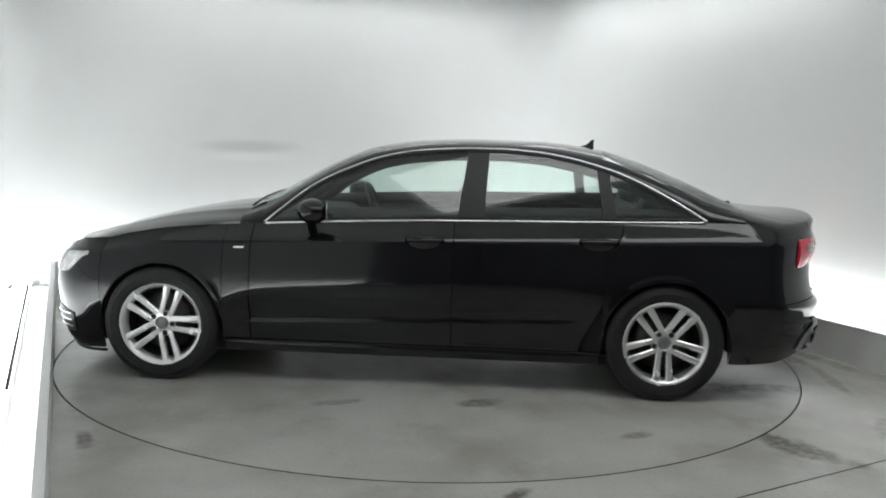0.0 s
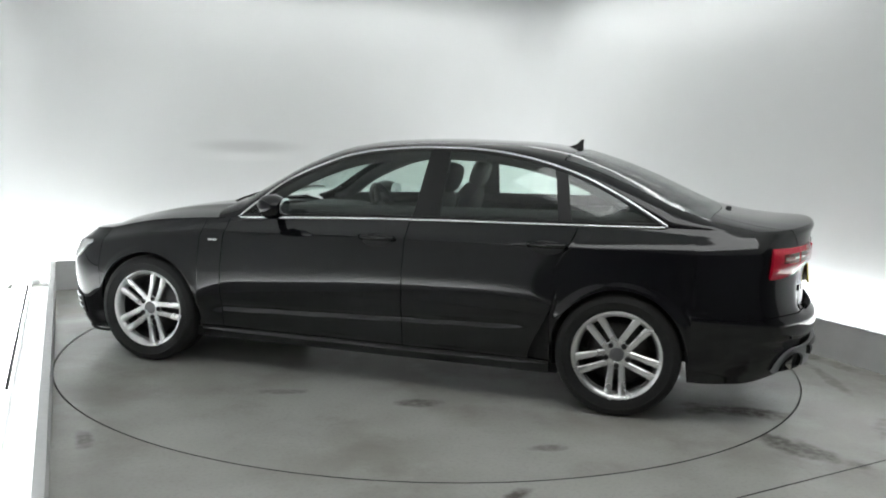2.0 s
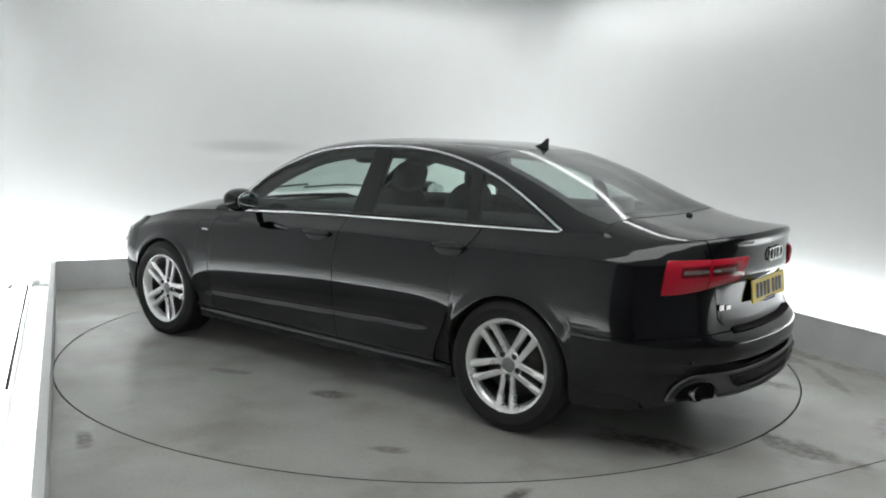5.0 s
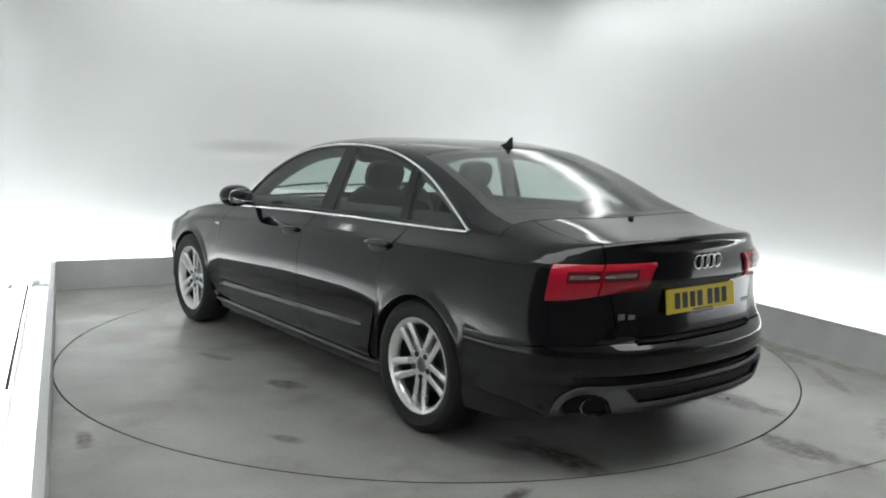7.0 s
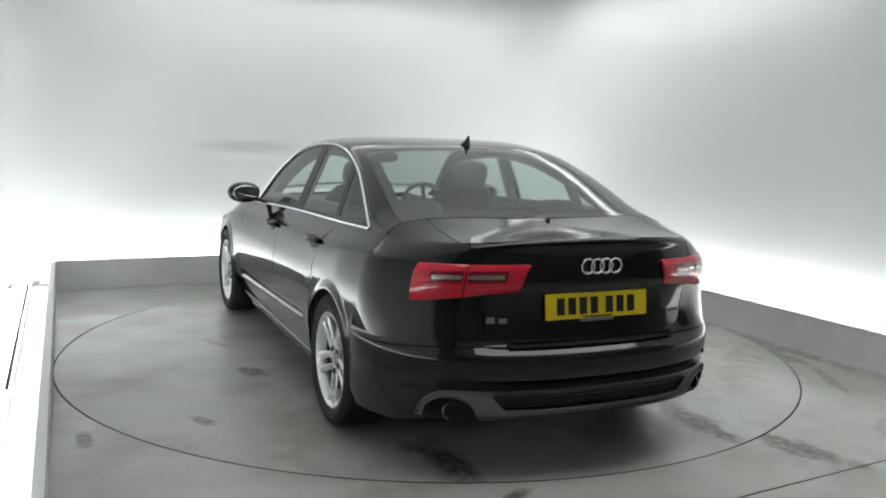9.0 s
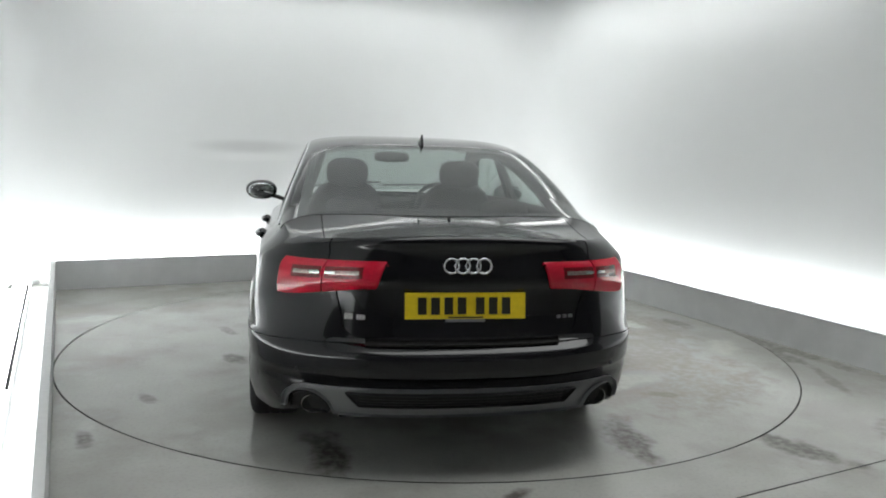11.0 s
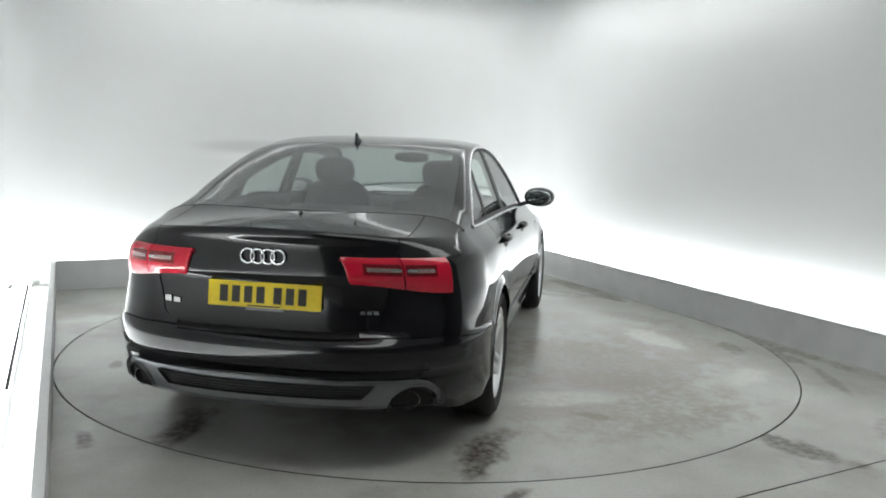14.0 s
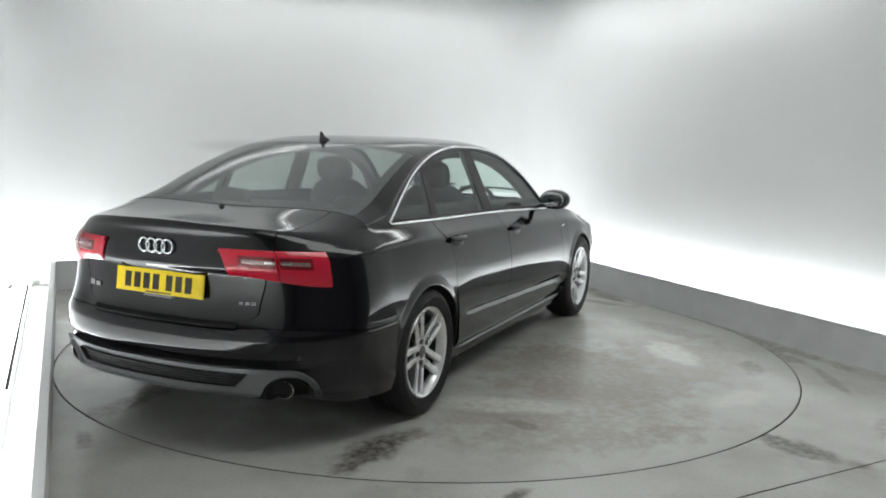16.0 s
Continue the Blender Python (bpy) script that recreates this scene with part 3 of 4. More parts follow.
def door_rear_edge(z):
    """The rear door follows the arch below and the quarter window above."""
    return -1.10 - 0.10 * smooth01(0.75, 1.0, z) + 0.13 * smooth01(0.62, 0.25, z)


def build_doors():
    lo = lambda x: 0.262
    both("front_door", lambda: side_patch(bmesh.new(), X_WING, X_B, lo, belt, 44, 66))

    def rear():
        def fn(u, v):
            z0 = lerp(0.262, 1.0, v)
            x = lerp(X_B - 0.0025, door_rear_edge(z0) + 0.0025, u)
            z = lerp(0.262, belt(x) - 0.0025, v)
            return (x, side_y(x, z), z)
        return patch(bmesh.new(), fn, 36, 66)
    both("rear_door", rear)
    # sills below the doors
    both("sill", lambda: side_patch(bmesh.new(), 1.09, -1.09, lambda x: 0.185, lambda x: 0.260, 20, 8), PAINT)


def build_wings():
    def wing():
        bm = bmesh.new()
        a1 = AXLE - ARCH
        side_patch(bm, XS_F, a1, lambda x: arch_z(min(x, AXLE + ARCH - 0.001)), belt, 44, 36)
        side_patch(bm, a1 + 0.0024, X_WING, lambda x: 0.262, belt, 6, 26)

        def fn(u, v):
            f = lerp(0.0, 0.42, u)
            hi = lerp(belt(XS_F), 0.785, smooth01(0, 0.42, f))
            lo = lerp(0.58, 0.69, smooth01(0.0, 0.25, f))
            return nose_pt(f, lerp(lo, hi, v))
        patch(bm, fn, 12, 12, flip=True)
        return bm
    both("front_wing", wing)

    def quarter():
        bm = bmesh.new()
        a0, a1 = -AXLE + ARCH, -AXLE - ARCH

        # strip over the arch, from the door edge back to the corner start
        def over(u, v):
            xlow = lerp(a0, XS_R, u)
            lo = arch_z(max(xlow, a1 + 0.001))
            z = lerp(lo, belt(XS_R), v)
            xa = lerp(a0, door_rear_edge(z) - 0.0025, smooth01(0.335, 0.95, z))
            x = lerp(xa, XS_R, u)
            k = belt(x) - belt(XS_R)
            if v > 0.8:
                z += k * (v - 0.8) / 0.2
            return (x, side_y(x, z), z)
        patch(bm, over, 44, 44, skirt=0.004)

        def corner(u, v):
            zn = lerp(0.60, 1.0, v)
            f = lerp(0.0, lid_f(zn), u)
            return tail_pt(f, lerp(bumper_top(f) + 0.004, tail_edge(f), v))
        patch(bm, corner, 36, 60, skirt=0.004)
        return bm
    both("rear_quarter_panel", quarter)


def lid_f(z):
    """Joint between quarter panel and boot lid: wide beside the lamps, narrower below, with round lower corners."""
    y = 0.590 if z > 0.81 else lerp(0.515, 0.545, smooth01(0.66, 0.81, z))
    if z < 0.665:
        k = min((0.665 - z) / 0.052, 1.0)
        y -= 0.11 * (1 - math.sqrt(1 - k * k))
    return tail_f(y, z)


def bumper_top(f):
    return lerp(0.572, 0.596, smooth01(0.12, 0.55, f))


def build_tail():
    # boot lid: the rear face between the joints, and the deck above it
    bm = bmesh.new()

    def face(u, v):
        w = lerp(-1, 1, u)
        f = lerp(1.0, lid_f(lerp(0.613, 1.0, v)) + 0.006, abs(w))
        y = tail_pt(f, 1.0).y
        p = tail_pt(f, lerp(0.613, tail_top(y), v))
        if w < 0:
            p.y = -p.y
        return p
    patch(bm, face, 64, 60, flip=True)

    def deck(ya, yb, w):
        """Deck between two half widths, u back, v across."""
        def fn(u, v):
            y = lerp(ya, yb, v)
            z, xa, xe = deck_z(0, y)
            x = lerp(xa - 0.003, xe, u)
            return (x, y, deck_z(x, y)[0])
        return fn
    patch(bm, deck(-0.586, 0.586, 1), 26, 48, flip=True)
    lid = panel("boot_lid", bm, PAINT)
    y_end = tail_pt(0.02, tail_edge(0.02)).y
    both("deck_corner", lambda: patch(bmesh.new(), deck(0.591, min(y_end, rail(X_DECK)[0]) - 0.001, 1), 26, 22, flip=True, skirt=0.006))

    # rear bumper: all round the lower tail, from arch to arch
    bm = bmesh.new()

    def bump(u, v):
        w = lerp(-1, 1, u)
        f = 1 - abs(w)
        f = max(f, 0.0)
        lo = lerp(0.300, 0.228, smooth01(0.40, 0.80, abs(w)))
        p = tail_pt(f, lerp(lo, bumper_top(f), v))
        if w < 0:
            p.y = -p.y
        return p
    patch(bm, bump, 96, 56, flip=True)
    bumper = panel("rear_bumper", bm, PAINT)

    # satin grey diffuser band with a dark grille and two tailpipes
    def on_tail(y, z, out):
        f = tail_f(min(abs(y), 0.88), z)
        p = tail_pt(f, z, out)
        p.y = abs(p.y) * (1 if y >= 0 else -1)
        return p

    def band(y0, y1, lo, hi, out, nu=40, nv=5):
        return patch(bmesh.new(), lambda u, v: on_tail(lerp(y0, y1, u), lerp(lo(lerp(y0, y1, u)), hi(lerp(y0, y1, u)), v), out * (1 - 0.7 * smooth01(0.60, 0.76, abs(lerp(y0, y1, u))))), nu, nv, flip=False, skirt=0.02)

    def arched(y, base, rise, half):
        """An edge that lifts over the tailpipes."""
        k = 1 - ((abs(y) - 0.655) / half) ** 2
        return base + (rise * math.sqrt(k) if k > 0 else 0.0)

    def top(y):
        return 0.416 if abs(y) < 0.655 else arched(y, 0.285, 0.131, 0.122)
    panel("diffuser", band(-0.776, 0.776, lambda y: min(arched(y, 0.300, 0.092, 0.098), top(y) - 0.004), top, 0.010, 150, 8), SILVER_GREY, bumper, "satin grey lower diffuser")
    panel("grille", patch(bmesh.new(), lambda u, v: on_tail(lerp(-1, 1, u) * lerp(0.445, 0.495, v), lerp(0.342, 0.398, v), 0.014), 50, 4, flip=False, skirt=0.02), TRIM_BLACK, bumper, "dark mesh strip")
    for k in range(4):
        z = 0.350 + 0.0125 * k
        panel("grille_bar", tube(bmesh.new(), [on_tail(lerp(-0.44, 0.44, i / 24), z, 0.017) for i in range(25)], 0.0025, 4), TRIM_BLACK, bumper)
    for s in (1, -1):
        # flat black patch paints the shade of the recess round each pipe
        panel("recess_shade", band(s * 0.655 - 0.084, s * 0.655 + 0.084, lambda y: 0.301, lambda y: arched(y, 0.303, 0.080, 0.084), 0.004, 20, 6), UNDER, bumper, "black patch painting the shaded recess round the tailpipe")
        for y, z in ((0.70, 0.475),):
            bm = bmesh.new()
            blob(bm, on_tail(s * y, z, 0.0), (0.004, 0.011, 0.011), 2.0)
            panel("parking_sensor", bm, TRIM_BLACK, bumper)
    for s in (1, -1):
        c = on_tail(s * 0.646, 0.324, 0.0)
        d = Vector((-1, 0.18 * s, 0.02)).normalized()
        bm = bmesh.new()
        rings = []
        for off, sc in ((-0.09, 0.98), (0.006, 1.0), (0.012, 0.97), (0.012, 0.93), (0.0, 0.92), (-0.07, 0.90)):
            o = c + d * off
            sx = Vector((0.18 * s, 1, 0)).normalized()
            rings.append([bm.verts.new(o + sx * (0.050 * sc * math.cos(2 * math.pi * k / 28)) + Vector((0, 0, 0.041 * sc * math.sin(2 * math.pi * k / 28)))) for k in range(28)])
        for a, b in zip(rings, rings[1:]):
            for k in range(28):
                bm.faces.new((a[k], a[(k + 1) % 28], b[(k + 1) % 28], b[k]))
        pipe = panel("tailpipe", bm, PIPE, bumper, "dull steel oval tailpipe")
        # a flat black disc near the mouth stands in for the pipe's dark inside
        bm = bmesh.new()
        bm.faces.new([bm.verts.new(c - d * 0.004 + Vector((0.18 * s, 1, 0)).normalized() * (0.045 * math.cos(2 * math.pi * k / 28)) + Vector((0, 0, 0.0375 * math.sin(2 * math.pi * k / 28)))) for k in range(28)])
        panel("bore", bm, UNDER, pipe, "flat black disc painting the dark inside of the pipe")

    # tail lamps, an outer piece on the quarter panel and an inner piece on the lid
    def lamp(fa, fb, lo, hi, out, nu=18, nv=10, drop=0.7):
        def fn(u, v):
            f = lerp(fa, fb, u)
            z = lerp(lo(f), hi(f), v)
            bulge = out * (1 - abs(2 * v - 1) ** 3 * drop)
            return tail_pt(f, z, bulge)
        return patch(bmesh.new(), fn, nu, nv, skirt=0.02)
    f0, fs, ftip = 0.362, tail_f(0.590, 0.88), tail_f(0.340, 0.93)
    fk = tail_f(0.372, 0.85)
    hi = lambda f: lerp(0.940, 0.948, (f - f0) / (ftip - f0))
    lo = lambda f: lerp(0.782, 0.828, smooth01(f0, ftip, f)) + 0.100 * max(0.0, (f - fk) / (ftip - fk))
    outer = both("tail_lamp", lambda: lamp(f0, fs - 0.0025, lo, hi, 0.016, 22, 16), RED_LAMP, "red tail lamp on the rear wing")
    inner = both("lid_lamp", lambda: lamp(fs + 0.0025, ftip, lo, hi, 0.016, 40, 16), RED_LAMP, "red tail lamp on the boot lid")
    # dark channel with a pale light guide across both pieces, and a bright reflector beside the joint
    mid = lambda f: lerp(0.884, 0.900, (f - f0) / (ftip - f0))
    for own, fa, fb, bright in ((outer, f0 + 0.075, fs - 0.008, (fs - 0.055, fs - 0.012)), (inner, fs + 0.008, ftip - 0.065, (fs + 0.010, fs + 0.050))):
        for s, ob in zip((1, -1), own):
            for nm, mat, a, b, h, o in (("deep_lens", RED_DEEP, fa, fb, 0.025, 0.0178), ("light_bar", LAMP_GREY, fa + 0.012, fb - 0.012, 0.0085, 0.0195), ("reflector", CHROME, *bright, 0.005, 0.0207)):
                bm = lamp(a, b, lambda f: mid(f) - h, lambda f: mid(f) + h, o, 16, 4, 0.04)
                if s < 0:
                    bmesh.ops.scale(bm, vec=(1, -1, 1), verts=bm.verts)
                    bmesh.ops.reverse_faces(bm, faces=bm.faces)
                panel(nm, bm, mat, ob)

    # number plate on its tilted seat, with plain bars for its characters
    px = tail(0.76) - 0.010
    plate_m = Matrix.Translation((px, 0, 0.762)) @ pose(0, 0, 0, 0, 7, 0)
    plate = panel("number_plate", boxed(-0.004, 0.004, -0.26, 0.26, -0.0555, 0.0555, bevel=0.002, m=plate_m), PLATE_YELLOW, lid, "yellow rear number plate", smooth=False)
    ypos = 0.205
    for k in range(7):
        w, gap = 0.037, 0.0195
        if k == 4:
            ypos -= 0.022
        bm = boxed(-0.0065, -0.0042, ypos - w, ypos, -0.036, 0.036, m=plate_m)
        panel("character_bar", bm, PLATE_INK, plate, smooth=False)
        ypos -= w + gap
    panel("maker_bar", boxed(-0.0055, -0.0042, -0.075, 0.075, -0.0515, -0.0455, m=plate_m), PLATE_INK, plate, smooth=False)
    panel("plate_holder", boxed(-0.006, 0.012, -0.085, 0.085, -0.068, -0.056, bevel=0.002, m=plate_m), SILVER_GREY, lid, "bright strip under the plate", smooth=False)
    # flat black strip, the slot's shade put into its colour
    panel("slot_shade", patch(bmesh.new(), lambda u, v: on_tail(lerp(-0.42, 0.42, u), lerp(0.592, 0.612, v), 0.0025), 40, 3), UNDER, lid, "black strip painting the shaded slot over the bumper")
    # four plain linked rings and two small bright badges
    for k in range(4):
        c = Vector((0, 0.069 - 0.046 * k, 0.935))
        bx = tail(0.935) - 0.008
        panel("badge_ring", tube(bmesh.new(), [(bx - 0.002 * (k % 2), c.y + 0.031 * math.cos(2 * math.pi * i / 36), c.z + 0.031 * math.sin(2 * math.pi * i / 36)) for i in range(36)], 0.005, 8, closed=True), CHROME, lid, "chrome ring of the badge")
    for y, w in ((0.46, 0.10), (-0.455, 0.085)):
        for k in range(2 if y > 0 else 3):
            n = 2 if y > 0 else 3
            ww = w / n
            yy = y + w / 2 - ww * (k + 0.5)
            q = on_tail(yy, 0.715, 0.004)
            h = (0.014 if k == 0 else 0.011) if y > 0 else 0.007
            panel("badge_bar", boxed(-0.003, 0.003, -ww * 0.36, ww * 0.36, -h, h, bevel=0.0015, m=Matrix.Translation(q + Vector((0, 0, h - 0.02))) @ pose(0, 0, 0, 0, 0, -14 if y > 0 else 14)), PIPE if y > 0 else SILVER_GREY, lid, "small bright badge bar", smooth=False)


def build_nose():
    bm = bmesh.new()

    def bump(u, v):
        w = lerp(-1, 1, u)
        f = 1 - abs(w)
        lo = lerp(0.13, 0.16, abs(w))
        hi = lerp(0.60, 0.687, smooth01(0.5, 0.72, abs(w))) if abs(w) < 0.75 else lerp(0.687, 0.577, smooth01(0.75, 1.0, abs(w)))
        p = nose_pt(f, lerp(lo, hi, v))
        if w < 0:
            p.y = -p.y
        return p
    patch(bm, bump, 80, 26)
    bumper = panel("front_bumper", bm, PAINT)

    def on_nose(y, z, out):
        w = nose_pt(0, z).y
        f = math.acos(min(1, abs(y) / w) ** (NF / 2)) * 2 / math.pi
        p = nose_pt(f, z, out)
        p.y = p.y if y >= 0 else -p.y
        return p
    panel("grille", patch(bmesh.new(), lambda u, v: on_nose(lerp(-0.36, 0.36, u) * lerp(0.72, 1.0, v), lerp(0.27, 0.715, v), 0.008), 24, 14, flip=True), TRIM_BLACK, bumper, "black front grille")
    for k in range(8):
        z = 0.30 + 0.05 * k
        panel("grille_bar", tube(bmesh.new(), [on_nose(lerp(-0.33, 0.33, i / 12) * lerp(0.72, 1, (z - 0.27) / 0.445), z, 0.014) for i in range(13)], 0.005, 4), CHROME, bumper)
    pts = [on_nose(0.36 * lerp(0.72, 1.0, t), lerp(0.27, 0.72, t), 0.012) for t in np.linspace(0, 1, 8)]
    pts += [on_nose(lerp(0.36, -0.36, t), 0.722, 0.012) for t in np.linspace(0.1, 0.9, 8)]
    pts += [on_nose(-0.36 * lerp(1.0, 0.72, t), lerp(0.72, 0.27, t), 0.012) for t in np.linspace(0, 1, 8)]
    pts += [on_nose(lerp(-0.26, 0.26, t), 0.268, 0.012) for t in np.linspace(0.1, 0.9, 6)]
    panel("grille_frame", tube(bmesh.new(), pts, 0.010, 6, closed=True), CHROME, bumper, "chrome grille frame")

    def intake():
        bm = bmesh.new()
        patch(bm, lambda u, v: nose_pt(lerp(0.22, 0.50, u), lerp(0.24 + 0.02 * u, 0.40 - 0.04 * (1 - u), v), 0.006), 14, 6, flip=True)
        return bm
    ins = both("side_intake", intake, TRIM_BLACK, "black side air intake")
    for s, ob in zip((1, -1), ins):
        for k in range(3):
            z = 0.275 + 0.04 * k
            pts = [nose_pt(lerp(0.24, 0.49, i / 10), z, 0.010) for i in range(11)]
            panel("intake_fin", tube(bmesh.new(), [(p.x, p.y * s, p.z) for p in pts], 0.005, 5), CHROME, ob)
    # front lip
    lip = [nose_pt(1 - abs(w), 0.14, -0.004) * 1.0 for w in np.linspace(-1, 1, 41)]
    for p, w in zip(lip, np.linspace(-1, 1, 41)):
        p.y *= -1 if w < 0 else 1
    panel("lip", tube(bmesh.new(), lip, 0.014, 6, flat=0.6), TRIM_BLACK, bumper, "black lower lip")

    def lamp():
        def fn(u, v):
            f = lerp(0.10, 0.60, u)
            hi = lerp(0.742, 0.715, u)
            lo = lerp(0.722, 0.612, smooth01(0, 0.40, u))
            return nose_pt(f, lerp(lo, hi, v), 0.012)
        return patch(bmesh.new(), fn, 18, 8, skirt=0.02, flip=True)
    both("headlamp", lamp, LAMP_CLEAR, "clear grey headlamp")

    # bonnet
    bm = bmesh.new()

    def bonnet(u, v):
        w = lerp(-1, 1, v)
        a = abs(w)
        x0 = 1.055 - 0.06 * a * a
        f = lerp(1.0, 0.28, a)
        e = nose_pt(f, nose_top(0.5) + 0.03 * a)
        yb = side_y(x0, belt(x0) - 0.0) - 0.012
        x = lerp(x0, e.x, u)
        # side edge runs just inside the wing
        ye = (side_y(min(x, XS_F), belt(min(x, XS_F))) - 0.012)
        y = lerp(a * ye, e.y, smooth01(0.55, 1.0, u))
        zc = BONNET(x)
        ze = belt(min(x, 2.0))
        z = lerp(zc, ze, a ** 3.0)
        z = lerp(z, e.z, smooth01(0.7, 1.0, u) ** 1.5)
        z += 0.012 * math.exp(-((a - 0.62) / 0.08) ** 2) * (1 - u)
        return (x, math.copysign(y, w), z)
    patch(bm, bonnet, 36, 44)
    panel("bonnet", bm, PAINT)
    # dark cowl under the windscreen, with wipers
    cowl = panel("cowl", patch(bmesh.new(), lambda u, v: (lerp(0.90, 1.07, u) - 0.10 * (2 * v - 1) ** 2 * 0.6, lerp(-0.74, 0.74, v), lerp(0.985, 0.975, u) - 0.05 * (2 * v - 1) ** 2), 4, 20), TRIM_BLACK, label="black plastic cowl")
    for y0, y1 in ((0.62, 0.02), (0.0, -0.58)):
        panel("wiper", tube(bmesh.new(), [(lerp(0.985, 0.93, t), lerp(y0, y1, t), canopy_z(lerp(0.985, 0.93, t), lerp(y0, y1, t)) + 0.012) for t in np.linspace(0, 1, 9)], 0.008, 5), TRIM_BLACK)


BONNET = curve((1.0, 1.0), (1.06, 0.998), (1.22, 0.985), (1.51, 0.945), (1.8, 0.878), (2.0, 0.822), (2.12, 0.778), (2.3, 0.71))


def build_cabin_shell():
    yw = curve((-2.05, 0.70), (-1.9, 0.70), (-1.5, 0.665), (-1.15, 0.622), (-0.6, 0.56), (0.0, 0.535), (0.3, 0.55), (0.6, 0.60), (0.9, 0.655), (1.1, 0.67))
    top_r = lambda a: -1.135 + 0.05 * a * a      # rear header
    top_f = lambda a: 0.30 - 0.10 * a * a        # front header

    def across(x0, x1, grow=0.0):
        """Patch between two edges x0(a), x1(a), as wide as the glass."""
        def fn(u, v):
            w = lerp(-1, 1, v)
            x = lerp(x0(abs(w)), x1(abs(w)), u)
            y = w * yw(x)
            return (x, y, canopy_z(x, y) + grow)
        return fn
    panel("roof", patch(bmesh.new(), across(top_r, top_f), 50, 36), PAINT)
    panel("windscreen", patch(bmesh.new(), across(lambda a: top_f(a) + 0.006, lambda a: 1.02 - 0.13 * a * a, 0.001), 30, 30), GLASS, label="clear green-tinted windscreen").visible_shadow = False
    panel("rear_window", patch(bmesh.new(), across(lambda a: -1.955 + 0.07 * a * a, lambda a: top_r(a) - 0.006, 0.001), 30, 30), GLASS_REAR, label="green-tinted rear window").visible_shadow = False
    # black ceramic border and heater wires of the rear window
    bm = bmesh.new()

    def edge(k0, k1, c0, c1):
        fn0 = across(lambda a: -1.955 + 0.07 * a * a, lambda a: top_r(a) - 0.006, -0.004)
        patch(bm, lambda u, v: fn0(lerp(k0, k1, u), lerp(c0, c1, v)), 16, 24, skirt=0)
    edge(0.0, 0.05, 0, 1)
    edge(0.955, 1.0, 0, 1)
    edge(0.05, 0.955, 0.0, 0.035)
    edge(0.05, 0.955, 0.965, 1.0)
    panel("window_border", bm, TRIM_BLACK, label="black border of the rear window")

    # pillars and roof rails, one strip a side from the bonnet to the boot
    def railing():
        def fn(u, v):
            x = lerp(1.02, X_DECK - 0.004, u)
            ye, ze = rail(x)
            yi = min(yw(x), ye * 0.97)
            # even steps round the edge of the roof
            c0 = math.acos((yi / ye) ** 1.333)
            a = lerp(0.0, c0, v)
            y = ye * math.cos(a) ** 0.75
            return (x, y, canopy_z(x, y))
        return patch(bmesh.new(), fn, 110, 14)
    both("roof_rail", railing)

    # side windows
    def pane(xa, xb, lean_a=0.0, lean_b=0.0):
        def fn(u, v):
            zr = v
            x = lerp(xa, xb, u) + (lerp(lean_a, lean_b, u)) * v
            x = min(max(x, -1.665), 0.87)
            b, t = belt(x) + 0.004, dlo_top(x) - 0.004
            t = max(t, b + 0.001)
            z = lerp(b, t, v)
            return (x, glass_y(x, z) - 0.006, z)
        return patch(bmesh.new(), fn, 30, 12, skirt=0.004)
    for nm, xa, xb, la, lb in (("front_window", 0.875, -0.25, 0, -0.06), ("rear_door_window", -0.40, -1.10, -0.02, 0.05), ("quarter_window", -1.165, -1.667, 0.055, 0)):
        for ob in both(nm, lambda: pane(xa, xb, la, lb), GLASS, "green-tinted side window"):
            ob.visible_shadow = False
    for nm, xa, xb, la, lb, o in (("b_pillar", -0.245, -0.405, -0.06, -0.02, -0.003), ("window_divider", -1.095, -1.17, 0.05, 0.055, -0.003)):
        def fn(u, v):
            x = lerp(xa, xb, u) + lerp(la, lb, u) * v
            z = lerp(belt(x), dlo_top(x), v)
            return (x, glass_y(x, z) + o, z)
        both(nm, lambda: patch(bmesh.new(), fn, 6, 12, skirt=0.03), TRIM_BLACK, "gloss black window pillar")
    # chrome line all round the side windows, with a black seal inside it
    def outline(o, dz=0.0):
        low = [(x, glass_y(x, belt(x) + dz) + o, belt(x) + dz) for x in np.linspace(0.865, -1.66, 60)]
        top = []
        for x in np.linspace(-1.672, 0.878, 80):
            z = max(dlo_top(x) - dz, belt(x) + dz)
            top.append((x, glass_y(x, z) + o, z))
        return low + top
    both("window_chrome", lambda: tube(bmesh.new(), outline(0.002), 0.0085, 6, closed=True, flat=1.0), CHROME, "bright chrome line round the side windows")
    both("inner_frame", lambda: tube(bmesh.new(), outline(-0.075, 0.036), 0.042, 6, closed=True), CABIN, "dark grey inner window frame")
    both("window_seal", lambda: tube(bmesh.new(), outline(-0.006, 0.014), 0.011, 5, closed=True), TRIM_BLACK, "black rubber window seal")
    # small black nub in the middle of the boot deck
    bm = bmesh.new()
    blob(bm, (-2.0, 0, deck_z(-2.0, 0)[0] + 0.004), (0.018, 0.009, 0.011), 2.2)
    panel("washer_nozzle", bm, TRIM_BLACK, label="small black nozzle")
    # aerial fin
    bm = bmesh.new()
    xa = -1.05
    z0 = canopy_z(xa, 0) - 0.02
    sec = [(0.085, 0.0, 0.020), (0.06, 0.022, 0.018), (0.02, 0.035, 0.014), (-0.02, 0.050, 0.010), (-0.055, 0.085, 0.005), (-0.075, 0.088, 0.003), (-0.07, 0.045, 0.008), (-0.075, 0.0, 0.012)]
